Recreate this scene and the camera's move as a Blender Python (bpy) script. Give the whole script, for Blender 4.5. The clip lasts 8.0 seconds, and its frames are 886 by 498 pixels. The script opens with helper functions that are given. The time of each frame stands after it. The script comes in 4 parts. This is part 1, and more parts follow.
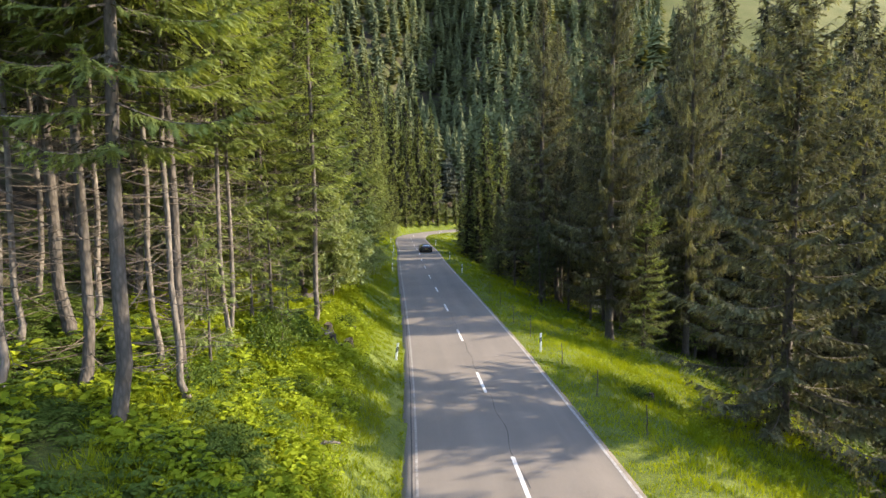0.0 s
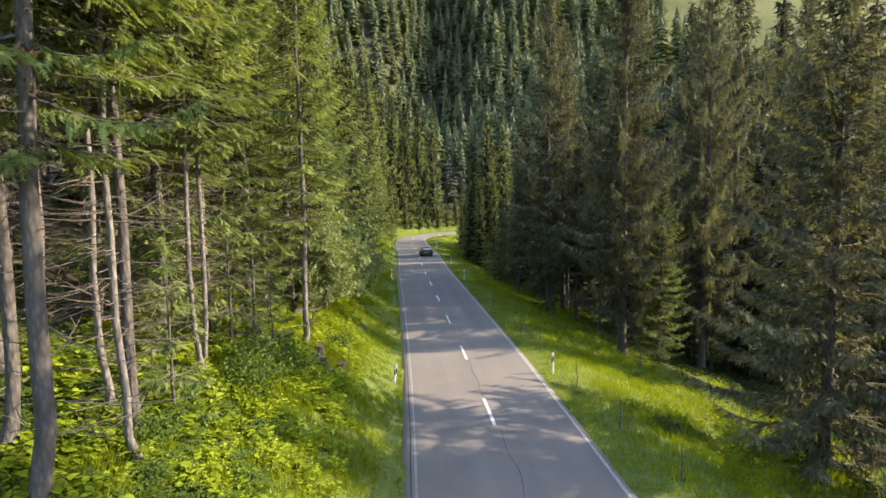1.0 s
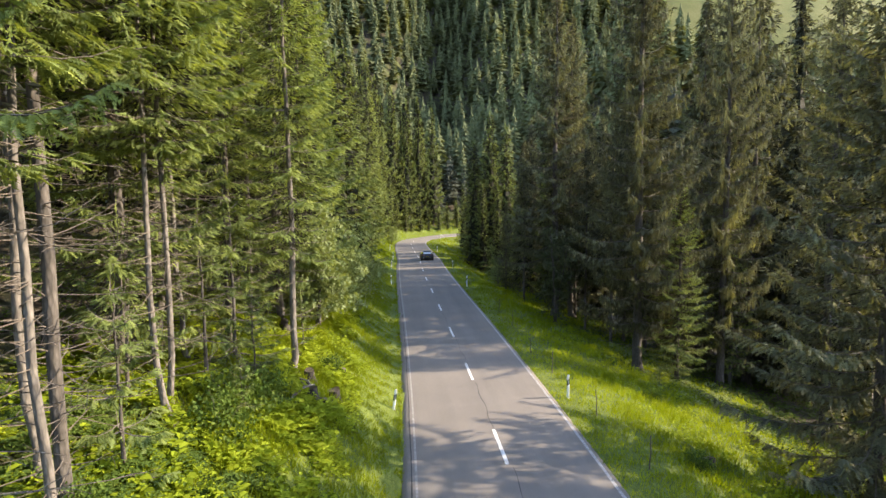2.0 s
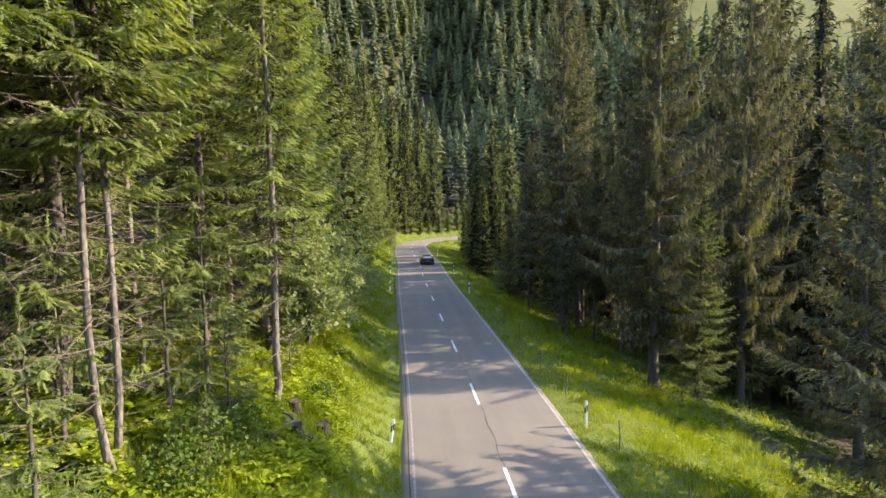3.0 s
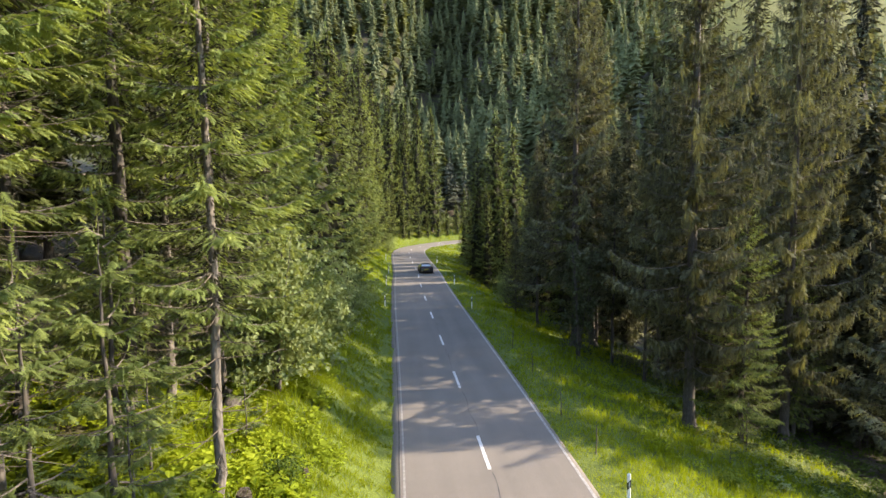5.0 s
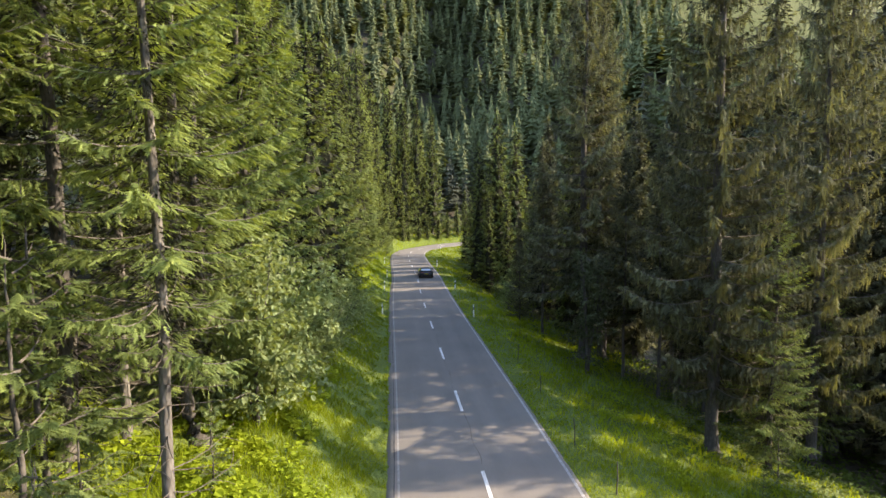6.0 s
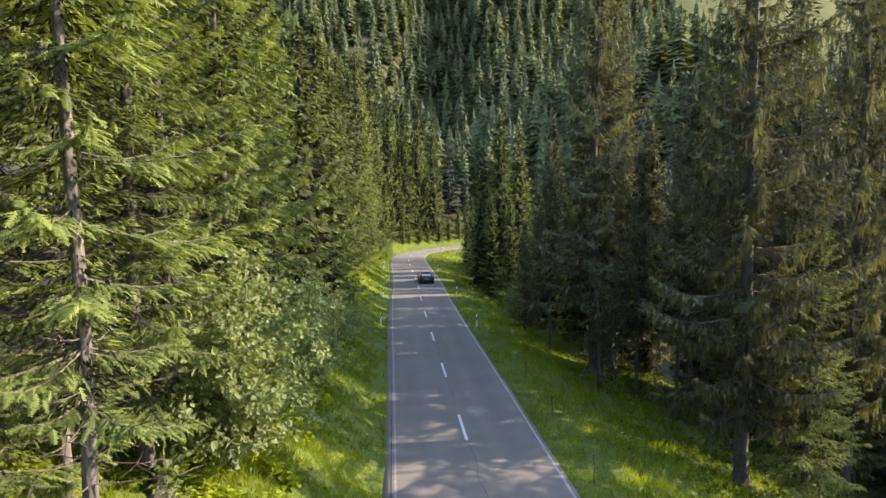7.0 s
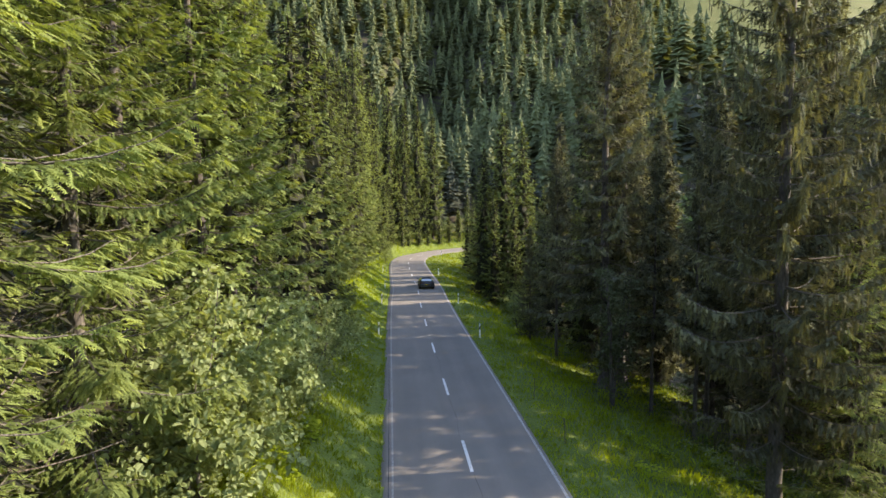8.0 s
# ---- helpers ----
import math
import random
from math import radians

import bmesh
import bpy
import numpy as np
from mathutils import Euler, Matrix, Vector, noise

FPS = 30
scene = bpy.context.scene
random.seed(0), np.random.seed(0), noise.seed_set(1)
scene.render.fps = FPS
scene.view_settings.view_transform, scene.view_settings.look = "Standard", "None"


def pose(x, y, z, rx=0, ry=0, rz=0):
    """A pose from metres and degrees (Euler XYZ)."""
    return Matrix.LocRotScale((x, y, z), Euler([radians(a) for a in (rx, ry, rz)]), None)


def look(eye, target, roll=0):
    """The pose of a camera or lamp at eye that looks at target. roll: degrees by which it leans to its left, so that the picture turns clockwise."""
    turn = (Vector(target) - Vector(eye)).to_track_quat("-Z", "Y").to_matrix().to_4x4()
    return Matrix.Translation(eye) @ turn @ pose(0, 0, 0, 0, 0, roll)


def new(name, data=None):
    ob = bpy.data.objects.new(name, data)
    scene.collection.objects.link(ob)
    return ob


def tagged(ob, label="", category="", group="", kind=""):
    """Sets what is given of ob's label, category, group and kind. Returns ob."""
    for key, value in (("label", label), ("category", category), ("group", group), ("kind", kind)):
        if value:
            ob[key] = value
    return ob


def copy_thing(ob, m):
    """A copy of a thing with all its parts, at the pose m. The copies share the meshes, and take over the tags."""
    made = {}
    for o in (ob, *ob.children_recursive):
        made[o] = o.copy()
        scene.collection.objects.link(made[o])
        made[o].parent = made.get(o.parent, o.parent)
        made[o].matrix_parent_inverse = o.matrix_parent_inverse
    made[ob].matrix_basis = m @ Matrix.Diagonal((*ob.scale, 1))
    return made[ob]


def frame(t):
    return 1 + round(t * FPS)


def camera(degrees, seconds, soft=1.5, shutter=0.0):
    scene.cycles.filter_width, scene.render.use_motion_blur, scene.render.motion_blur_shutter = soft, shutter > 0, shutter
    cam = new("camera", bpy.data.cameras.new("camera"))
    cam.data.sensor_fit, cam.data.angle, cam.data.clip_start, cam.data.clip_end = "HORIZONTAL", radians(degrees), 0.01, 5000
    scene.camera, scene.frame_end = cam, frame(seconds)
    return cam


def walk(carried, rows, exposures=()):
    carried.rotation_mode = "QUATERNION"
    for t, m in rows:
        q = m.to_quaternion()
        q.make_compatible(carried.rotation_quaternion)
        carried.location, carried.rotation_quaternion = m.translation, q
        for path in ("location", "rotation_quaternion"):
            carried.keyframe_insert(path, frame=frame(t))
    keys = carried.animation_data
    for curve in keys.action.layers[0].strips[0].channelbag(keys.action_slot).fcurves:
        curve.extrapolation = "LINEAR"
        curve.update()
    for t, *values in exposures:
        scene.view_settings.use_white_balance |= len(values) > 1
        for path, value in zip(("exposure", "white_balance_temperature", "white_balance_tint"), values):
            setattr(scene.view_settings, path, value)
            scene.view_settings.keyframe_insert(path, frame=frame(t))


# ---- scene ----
cam = camera(74.0, 8.0)
# seconds, eye x, y, z, yaw, pitch, roll
ROWS = [
    (0.0, -2.833, 0.000, 8.220, -0.013, -5.695, -0.743),
    (0.5, -2.882, 1.381, 8.362, -0.011, -5.691, -0.747),
    (1.0, -2.954, 2.776, 8.513, 0.003, -5.680, -0.765),
    (1.5, -3.047, 4.132, 8.633, 0.010, -5.650, -0.781),
    (3.0, -3.272, 8.300, 8.868, -0.030, -5.471, -0.810),
    (3.5, -3.314, 9.667, 8.953, -0.068, -5.426, -0.821),
    (4.0, -3.353, 11.007, 9.061, -0.100, -5.406, -0.824),
    (4.5, -3.377, 12.261, 9.162, -0.121, -5.386, -0.806),
    (5.0, -3.362, 13.606, 9.262, -0.133, -5.359, -0.784),
    (6.5, -3.400, 17.583, 9.564, -0.096, -5.255, -0.703),
    (7.0, -3.467, 18.911, 9.684, -0.077, -5.198, -0.681),
    (7.5, -3.532, 20.069, 9.763, -0.090, -5.151, -0.654),
    (8.0, -3.586, 21.383, 9.847, -0.109, -5.089, -0.620),
]
EXPOSURE = 2.48
walk(cam, [(t, pose(x, y, z, 90 + pitch, 0, yaw) @ pose(0, 0, 0, 0, 0, roll)) for t, x, y, z, yaw, pitch, roll in ROWS],
     exposures=[(0.0, EXPOSURE - 0.08, 7150, 15), (2.0, EXPOSURE, 7150, 15), (8.0, EXPOSURE - 0.04, 7050, 15)])

# ---------------------------------------------------------------- light
SUN_AZ, SUN_EL = radians(6.0), radians(26.0)   # azimuth from +x towards +y
world = bpy.data.worlds.new("sky")
scene.world = world
world.use_nodes = True
wn = world.node_tree.nodes
sky = wn.new("ShaderNodeTexSky")
sky.sky_type = 'NISHITA'
sky.sun_disc = False
sky.sun_elevation = SUN_EL
sky.sun_rotation = radians(90) - SUN_AZ
sky.altitude = 900
world.node_tree.links.new(sky.outputs[0], wn["Background"].inputs[0])
wn["Background"].inputs[1].default_value = 0.15
sun_data = bpy.data.lights.new("sun", 'SUN')
sun_data.energy, sun_data.angle, sun_data.color = 2.5, radians(0.55), (1.0, 0.90, 0.72)
sun = new("sun", sun_data)
sun_from = Vector((math.cos(SUN_EL) * math.cos(SUN_AZ), math.cos(SUN_EL) * math.sin(SUN_AZ), math.sin(SUN_EL)))
sun.matrix_basis = look(sun_from * 300, (0, 0, 0))

# ---------------------------------------------------------------- materials


def shader(name, rough=0.8, metal=0.0):
    m = bpy.data.materials.new(name)
    m.use_nodes = True
    b = m.node_tree.nodes["Principled BSDF"]
    b.inputs["Roughness"].default_value = rough
    b.inputs["Metallic"].default_value = metal
    return m, m.node_tree, b


def node(tree, kind, **values):
    n = tree.nodes.new(kind)
    for key, value in values.items():
        n.inputs[key].default_value = value
    return n


def ramp(tree, source, stops):
    r = tree.nodes.new("ShaderNodeValToRGB")
    el = r.color_ramp.elements
    while len(el) < len(stops):
        el.new(0.5)
    for e, (p, c) in zip(el, stops):
        e.position, e.color = p, (*c, 1)
    tree.links.new(source, r.inputs[0])
    return r.outputs[0]


def noise_tex(tree, scale, detail=4.0, rough=0.55, space="Object"):
    tc = tree.nodes.new("ShaderNodeTexCoord")
    n = node(tree, "ShaderNodeTexNoise", Scale=scale, Detail=detail, Roughness=rough)
    tree.links.new(tc.outputs[space], n.inputs["Vector"])
    return n


def mix(tree, fac, a, b, how='MIX'):
    m = tree.nodes.new("ShaderNodeMix")
    m.data_type, m.blend_type = 'RGBA', how
    for value, slot in ((fac, m.inputs[0]), (a, m.inputs[6]), (b, m.inputs[7])):
        if isinstance(value, bpy.types.NodeSocket):
            tree.links.new(value, slot)
        elif isinstance(value, (int, float)):
            slot.default_value = value
        else:
            slot.default_value = (*value, 1)
    return m.outputs[2]


def bump(tree, bsdf, height, strength=0.3, distance=0.02):
    b = node(tree, "ShaderNodeBump", Strength=strength, Distance=distance)
    tree.links.new(height, b.inputs["Height"])
    tree.links.new(b.outputs[0], bsdf.inputs["Normal"])


def plain(name, colour, rough=0.6, metal=0.0, vary=0.15, scale=8.0):
    """Paint, plastic, metal: one colour with slight grime and grain."""
    m, tree, b = shader(name, rough, metal)
    n = noise_tex(tree, scale, 6)
    dark = tuple(c * (1 - vary) for c in colour)
    light = tuple(min(1, c * (1 + vary)) for c in colour)
    tree.links.new(ramp(tree, n.outputs[0], [(0.3, dark), (0.7, light)]), b.inputs["Base Color"])
    return m


def foliage(name, dark, mid, light, shine=0.35, tree_scale=0.35, rough=0.7, young=0.0):
    """Leaves and needles: mixed greens by clump and by piece, paler where the growth is young, light shining through."""
    m, tree, b = shader(name, rough)
    geo = tree.nodes.new("ShaderNodeNewGeometry")
    info = tree.nodes.new("ShaderNodeObjectInfo")
    n = noise_tex(tree, tree_scale, 3, space="Object")
    add = node(tree, "ShaderNodeMath")
    add.operation = 'MULTIPLY_ADD'
    tree.links.new(geo.outputs["Random Per Island"], add.inputs[0])
    add.inputs[1].default_value = 0.28
    half = node(tree, "ShaderNodeMath")
    half.operation = 'MULTIPLY_ADD'
    tree.links.new(n.outputs[0], half.inputs[0])
    half.inputs[1].default_value = 0.9
    half.inputs[2].default_value = -0.09
    tree.links.new(half.outputs[0], add.inputs[2])
    if young:
        age = tree.nodes.new("ShaderNodeAttribute")
        age.attribute_name = "growth"
        half.inputs[1].default_value, half.inputs[2].default_value = 0.7, 0.01 - 0.62 * young
        grown = node(tree, "ShaderNodeMath")
        grown.operation = 'MULTIPLY_ADD'
        grown.inputs[1].default_value = young
        tree.links.new(age.outputs["Fac"], grown.inputs[0])
        tree.links.new(add.outputs[0], grown.inputs[2])
        add = grown
    col = ramp(tree, add.outputs[0], [(0.1, dark), (0.5, mid), (0.95, light)])
    hsv = node(tree, "ShaderNodeHueSaturation")
    rng = node(tree, "ShaderNodeMapRange")
    rng.inputs[3].default_value, rng.inputs[4].default_value = 0.8, 1.15
    tree.links.new(info.outputs["Random"], rng.inputs[0])
    tree.links.new(rng.outputs[0], hsv.inputs["Value"])
    tree.links.new(col, hsv.inputs["Color"])
    tree.links.new(hsv.outputs[0], b.inputs["Base Color"])
    b.inputs["Specular IOR Level"].default_value = 0.10
    tr = node(tree, "ShaderNodeBsdfTranslucent")
    warm = mix(tree, 1.0, hsv.outputs[0], (1.25, 1.2, 0.5), 'MULTIPLY')
    tree.links.new(warm, tr.inputs[0])
    ms = node(tree, "ShaderNodeMixShader")
    ms.inputs[0].default_value = shine
    tree.links.new(b.outputs[0], ms.inputs[1])
    tree.links.new(tr.outputs[0], ms.inputs[2])
    tree.links.new(ms.outputs[0], tree.nodes["Material Output"].inputs[0])
    return m


def asphalt():
    m, tree, b = shader("worn asphalt", 0.85)
    fine = noise_tex(tree, 55, 3, 0.7)
    wide = noise_tex(tree, 0.35, 5, 0.6)
    base = ramp(tree, wide.outputs[0], [(0.3, (0.134, 0.116, 0.098)), (0.7, (0.186, 0.161, 0.135))])
    col = mix(tree, 0.28, base, ramp(tree, fine.outputs[0], [(0.3, (0.06, 0.055, 0.055)), (0.7, (0.42, 0.38, 0.335))]))
    # long wear streaks in the wheel tracks, running with the road
    tc = tree.nodes.new("ShaderNodeTexCoord")
    mp = node(tree, "ShaderNodeMapping", Scale=(1.3, 0.03, 1.0))
    tree.links.new(tc.outputs["UV"], mp.inputs[0])
    streak = node(tree, "ShaderNodeTexNoise", Scale=1.0, Detail=4.0)
    tree.links.new(mp.outputs[0], streak.inputs["Vector"])
    col = mix(tree, 0.5, col, ramp(tree, streak.outputs[0], [(0.3, (0.74, 0.73, 0.73)), (0.7, (1.12, 1.1, 1.08))]), 'MULTIPLY')
    tree.links.new(col, b.inputs["Base Color"])
    bump(tree, b, fine.outputs[0], 0.35, 0.006)
    return m


def road_paint():
    m, tree, b = shader("worn white road paint", 0.7)
    n = noise_tex(tree, 14, 6, 0.7)
    tree.links.new(ramp(tree, n.outputs[0], [(0.36, (0.30, 0.28, 0.27)), (0.5, (0.70, 0.68, 0.65)), (0.8, (0.8, 0.79, 0.76))]), b.inputs["Base Color"])
    return m


def faint_paint():
    m, tree, b = shader("faded edge line paint", 0.75)
    n = noise_tex(tree, 9, 6, 0.75)
    tree.links.new(ramp(tree, n.outputs[0], [(0.40, (0.24, 0.225, 0.21)), (0.60, (0.44, 0.42, 0.40)), (0.8, (0.55, 0.53, 0.5))]), b.inputs["Base Color"])
    return m


def ghost_paint():
    m, tree, b = shader("nearly worn away edge line paint", 0.8)
    n = noise_tex(tree, 5, 6, 0.75)
    tree.links.new(ramp(tree, n.outputs[0], [(0.35, (0.17, 0.155, 0.138)), (0.55, (0.29, 0.27, 0.25)), (0.8, (0.42, 0.40, 0.38))]), b.inputs["Base Color"])
    return m


def ground_mat():
    m, tree, b = shader("grassy ground", 0.95)
    att = tree.nodes.new("ShaderNodeAttribute")
    att.attribute_name = "litter"
    fine = noise_tex(tree, 9, 5, 0.65)
    wide = noise_tex(tree, 0.22, 5, 0.6)
    grass = ramp(tree, fine.outputs[0], [(0.3, (0.05, 0.074, 0.009)), (0.55, (0.105, 0.140, 0.014)), (0.8, (0.165, 0.195, 0.026))])
    earth = ramp(tree, fine.outputs[0], [(0.3, (0.016, 0.013, 0.008)), (0.6, (0.05, 0.036, 0.021)), (0.8, (0.10, 0.066, 0.036))])
    moss = ramp(tree, fine.outputs[0], [(0.3, (0.02, 0.03, 0.008)), (0.7, (0.09, 0.10, 0.02))])
    floor = mix(tree, ramp(tree, wide.outputs[0], [(0.42, (0, 0, 0)), (0.58, (1, 1, 1))]), earth, moss)
    mown = tree.nodes.new("ShaderNodeAttribute")
    mown.attribute_name = "pasture"
    patch = noise_tex(tree, 0.05, 6, 0.65)
    meadow = ramp(tree, patch.outputs[0], [(0.3, (0.072, 0.082, 0.012)), (0.5, (0.110, 0.112, 0.020)), (0.72, (0.15, 0.136, 0.036))])
    turf = mix(tree, att.outputs["Fac"], grass, floor)
    tree.links.new(mix(tree, mown.outputs["Fac"], turf, meadow), b.inputs["Base Color"])
    bump(tree, b, fine.outputs[0], 0.8, 0.08)
    return m


def bark(name, dark, light, scale=6.0):
    m, tree, b = shader(name, 0.9)
    tc = tree.nodes.new("ShaderNodeTexCoord")
    mp = node(tree, "ShaderNodeMapping", Scale=(1.0, 1.0, 0.35))
    tree.links.new(tc.outputs["Object"], mp.inputs[0])
    n = node(tree, "ShaderNodeTexNoise", Scale=scale, Detail=7.0, Roughness=0.7)
    tree.links.new(mp.outputs[0], n.inputs["Vector"])
    v = node(tree, "ShaderNodeTexVoronoi", Scale=scale * 2.2)
    tree.links.new(mp.outputs[0], v.inputs["Vector"])
    col = mix(tree, 0.45, ramp(tree, n.outputs[0], [(0.3, dark), (0.7, light)]), ramp(tree, v.outputs[0], [(0.1, light), (0.6, dark)]))
    tree.links.new(col, b.inputs["Base Color"])
    bump(tree, b, v.outputs[0], 0.7, 0.03)
    return m


M_ASPHALT, M_PAINT, M_GROUND, M_FAINT, M_GHOST = asphalt(), road_paint(), ground_mat(), faint_paint(), ghost_paint()
M_TAR = plain("dark tar seam", (0.045, 0.042, 0.042), 0.8, vary=0.4, scale=3)
M_BARK = bark("grey-brown spruce bark", (0.040, 0.034, 0.028), (0.15, 0.128, 0.106))
M_BARK_PALE = bark("pale dry spruce bark", (0.068, 0.058, 0.049), (0.235, 0.205, 0.172))
M_BARK_DARK = bark("dark brown spruce bark", (0.045, 0.039, 0.034), (0.15, 0.13, 0.11))
M_MARK = plain("faded red paint", (0.23, 0.075, 0.048), 0.9, vary=0.5, scale=14)
M_DEAD = bark("bleached brown dead twigs", (0.070, 0.053, 0.040), (0.19, 0.155, 0.12), 12)
M_TWIG = bark("dry twig bark", (0.060, 0.050, 0.040), (0.21, 0.18, 0.145), 12)
M_NEEDLE = foliage("sunny spruce needles", (0.050, 0.068, 0.029), (0.168, 0.214, 0.067), (0.360, 0.400, 0.098), 0.38, young=0.42)
# darker copy of the needle green, with the trees' shaded side painted in
M_NEEDLE_SHADE = foliage("shaded drooping spruce needles", (0.036, 0.040, 0.029), (0.126, 0.131, 0.080), (0.33, 0.325, 0.155), 0.30, young=0.3)
# paler and flatter than near needles, the hill's haze put into the colour
M_NEEDLE_FAR = foliage("hazy far spruce needles", (0.088, 0.104, 0.060), (0.164, 0.186, 0.086), (0.25, 0.262, 0.112), 0.22, 0.02)
# the shade inside the crowns is put into this dark colour
M_INNER_SHADE = foliage("shaded inner twigs and needles", (0.022, 0.022, 0.015), (0.038, 0.039, 0.025), (0.062, 0.061, 0.036), 0.2, 0.5)
M_NEEDLE_MID = foliage("spruce needles of the wood", (0.046, 0.060, 0.028), (0.154, 0.188, 0.060), (0.32, 0.352, 0.095), 0.34, young=0.35)
M_DULL = foliage("dull broad leaves", (0.045, 0.056, 0.032), (0.085, 0.10, 0.055), (0.15, 0.165, 0.09), 0.3, 0.5)
# darkened needle green: the shade on the lower slope and hollow is painted in
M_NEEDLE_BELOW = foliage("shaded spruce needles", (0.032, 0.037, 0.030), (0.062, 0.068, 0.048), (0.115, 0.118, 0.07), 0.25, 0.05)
M_GRASS = foliage("sunny meadow grass", (0.105, 0.150, 0.008), (0.225, 0.282, 0.014), (0.345, 0.388, 0.030), 0.45, 0.25)
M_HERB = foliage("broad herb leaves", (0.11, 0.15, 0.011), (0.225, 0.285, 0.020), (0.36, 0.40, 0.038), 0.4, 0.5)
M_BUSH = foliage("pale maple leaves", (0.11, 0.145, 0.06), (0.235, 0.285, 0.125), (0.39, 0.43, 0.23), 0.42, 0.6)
# leaf green darkened for plants under the trees; sunlit ones use M_HERB
M_LEAF_SHADED = foliage("shaded undergrowth leaves", (0.042, 0.072, 0.017), (0.088, 0.138, 0.026), (0.16, 0.20, 0.045), 0.35, 0.5)

# ---------------------------------------------------------------- plan


def bend_x(y):
    u = y / 40.0
    return -0.7225 * u - 1.9702 * u * u + 0.4575 * u ** 3 if y > 0 else -0.018 * y


CENTRE = [(bend_x(float(y)), float(y)) for y in range(-60, 96, 5)]
CENTRE += [(-7.55, 104), (-8.45, 113), (-9.25, 122), (-9.85, 130), (-9.95, 138), (-8.9, 146), (-6.0, 153), (-1.0, 160), (7, 166.5), (18, 172), (32, 176), (50, 178.5), (72, 179)]
FALL = 0.0186


def smooth_line(points, step=1.0):
    """Catmull-Rom through the points, at even steps."""
    p = np.array(points, float)
    p = np.vstack([2 * p[0] - p[1], p, 2 * p[-1] - p[-2]])
    out = []
    for i in range(1, len(p) - 2):
        n = max(2, int(np.linalg.norm(p[i + 1] - p[i]) / step))
        for k in range(n):
            t = k / n
            out.append(0.5 * (2 * p[i] + (p[i + 1] - p[i - 1]) * t + (2 * p[i - 1] - 5 * p[i] + 4 * p[i + 1] - p[i + 2]) * t * t
                              + (3 * p[i] - p[i - 1] - 3 * p[i + 1] + p[i + 2]) * t ** 3))
    out.append(p[-2])
    return np.array(out)


LINE = smooth_line(CENTRE)
TANGENT = np.gradient(LINE, axis=0)
TANGENT /= np.linalg.norm(TANGENT, axis=1)[:, None]
STATION = np.concatenate([[0], np.cumsum(np.linalg.norm(np.diff(LINE, axis=0), axis=1))])
LINE_Z = -FALL * np.minimum(LINE[:, 1], 150)
LEFT_EDGE, RIGHT_EDGE = -3.53, 3.28


def wave(x, y, size, seed):
    """Cheap smooth unevenness, about -1 to 1."""
    rs = np.random.RandomState(seed)
    z = 0
    for k in range(7):
        a, f, ph = rs.uniform(0, 6.283), rs.uniform(0.6, 1.9) / size, rs.uniform(0, 6.283)
        z = z + np.sin((x * np.cos(a) + y * np.sin(a)) * f * 6.283 + ph)
    return z / 4.0


def off_road(x, y):
    """Signed distance from the centre line (right positive) and the road's height there."""
    x, y = np.atleast_1d(np.asarray(x, float)), np.atleast_1d(np.asarray(y, float))
    d, z = np.empty(len(x)), np.empty(len(x))
    for a in range(0, len(x), 4000):
        dx, dy = x[a:a + 4000, None] - LINE[None, :, 0], y[a:a + 4000, None] - LINE[None, :, 1]
        k = np.argmin(dx * dx + dy * dy, axis=1)
        r = np.arange(len(k))
        t = TANGENT[k]
        side = dx[r, k] * t[:, 1] - dy[r, k] * t[:, 0]
        dist = np.sqrt(dx[r, k] ** 2 + dy[r, k] ** 2)
        d[a:a + 4000] = np.where(side >= 0, dist, -dist)
        z[a:a + 4000] = LINE_Z[k]
    return d, z


def ground(x, y):
    """Height of the ground: the road's bench on a slope that climbs to the left and falls to the right, and the far hill."""
    x, y = np.atleast_1d(np.asarray(x, float)), np.atleast_1d(np.asarray(y, float))
    d, z = off_road(x, y)
    el = np.maximum(-d + LEFT_EDGE, 0)
    er = np.maximum(d - RIGHT_EDGE, 0)
    ahead = np.clip((y - 118) / 40, 0, 1)
    left = (0.66 * np.clip(el - 0.35, 0, 3.3) + (0.42 + 0.12 * ahead) * np.clip(el - 3.65, 0, 14) + 0.34 * np.clip(el - 17.65, 0, 40) + 0.2 * np.maximum(el - 57, 0))
    right = -0.12 * np.clip(er, 0, 2) - 0.34 * np.clip(er - 2, 0, 18) - 0.25 * np.clip(er - 20, 0, 30)
    right = right * (1 - 0.8 * ahead)
    rough = (0.10 * wave(x, y, 3.1, 5) + 0.22 * wave(x, y, 9, 6)) * np.clip((el + er - 0.6) / 4, 0, 1)
    h = z + np.where(d < 0, left, right) + rough
    h = h - 0.09 * (el + er <= 0)
    # the valley's far side, with a gully running up it
    gully = 40 * np.exp(-((x - 0.03 * (y - 200) + 6) / 19) ** 2) * np.clip((y - 210) / 90, 0, 1)
    far = 0.80 * np.maximum(y - 215 + 10 * wave(x, y, 160, 9), 0) - gully
    far = np.minimum(far, 330 + 12 * wave(x, y, 300, 11))
    low = np.clip((y - np.where(d < 0, 205, 150)) / 60, 0, 1)
    h = h * (1 - low) + (np.minimum(h, 6) * 0.4 - 3) * low
    # mostly hidden hump added on the right to shade the valley floor
    far = np.maximum(far, 0) + 34 * np.exp(-((x - 82) / 30) ** 2 - ((y - 222) / 38) ** 2)
    side_hill = 0.42 * np.maximum(x - 140, 0)
    return np.maximum(h + np.maximum(far, 0), np.minimum(side_hill, 150) - 14)


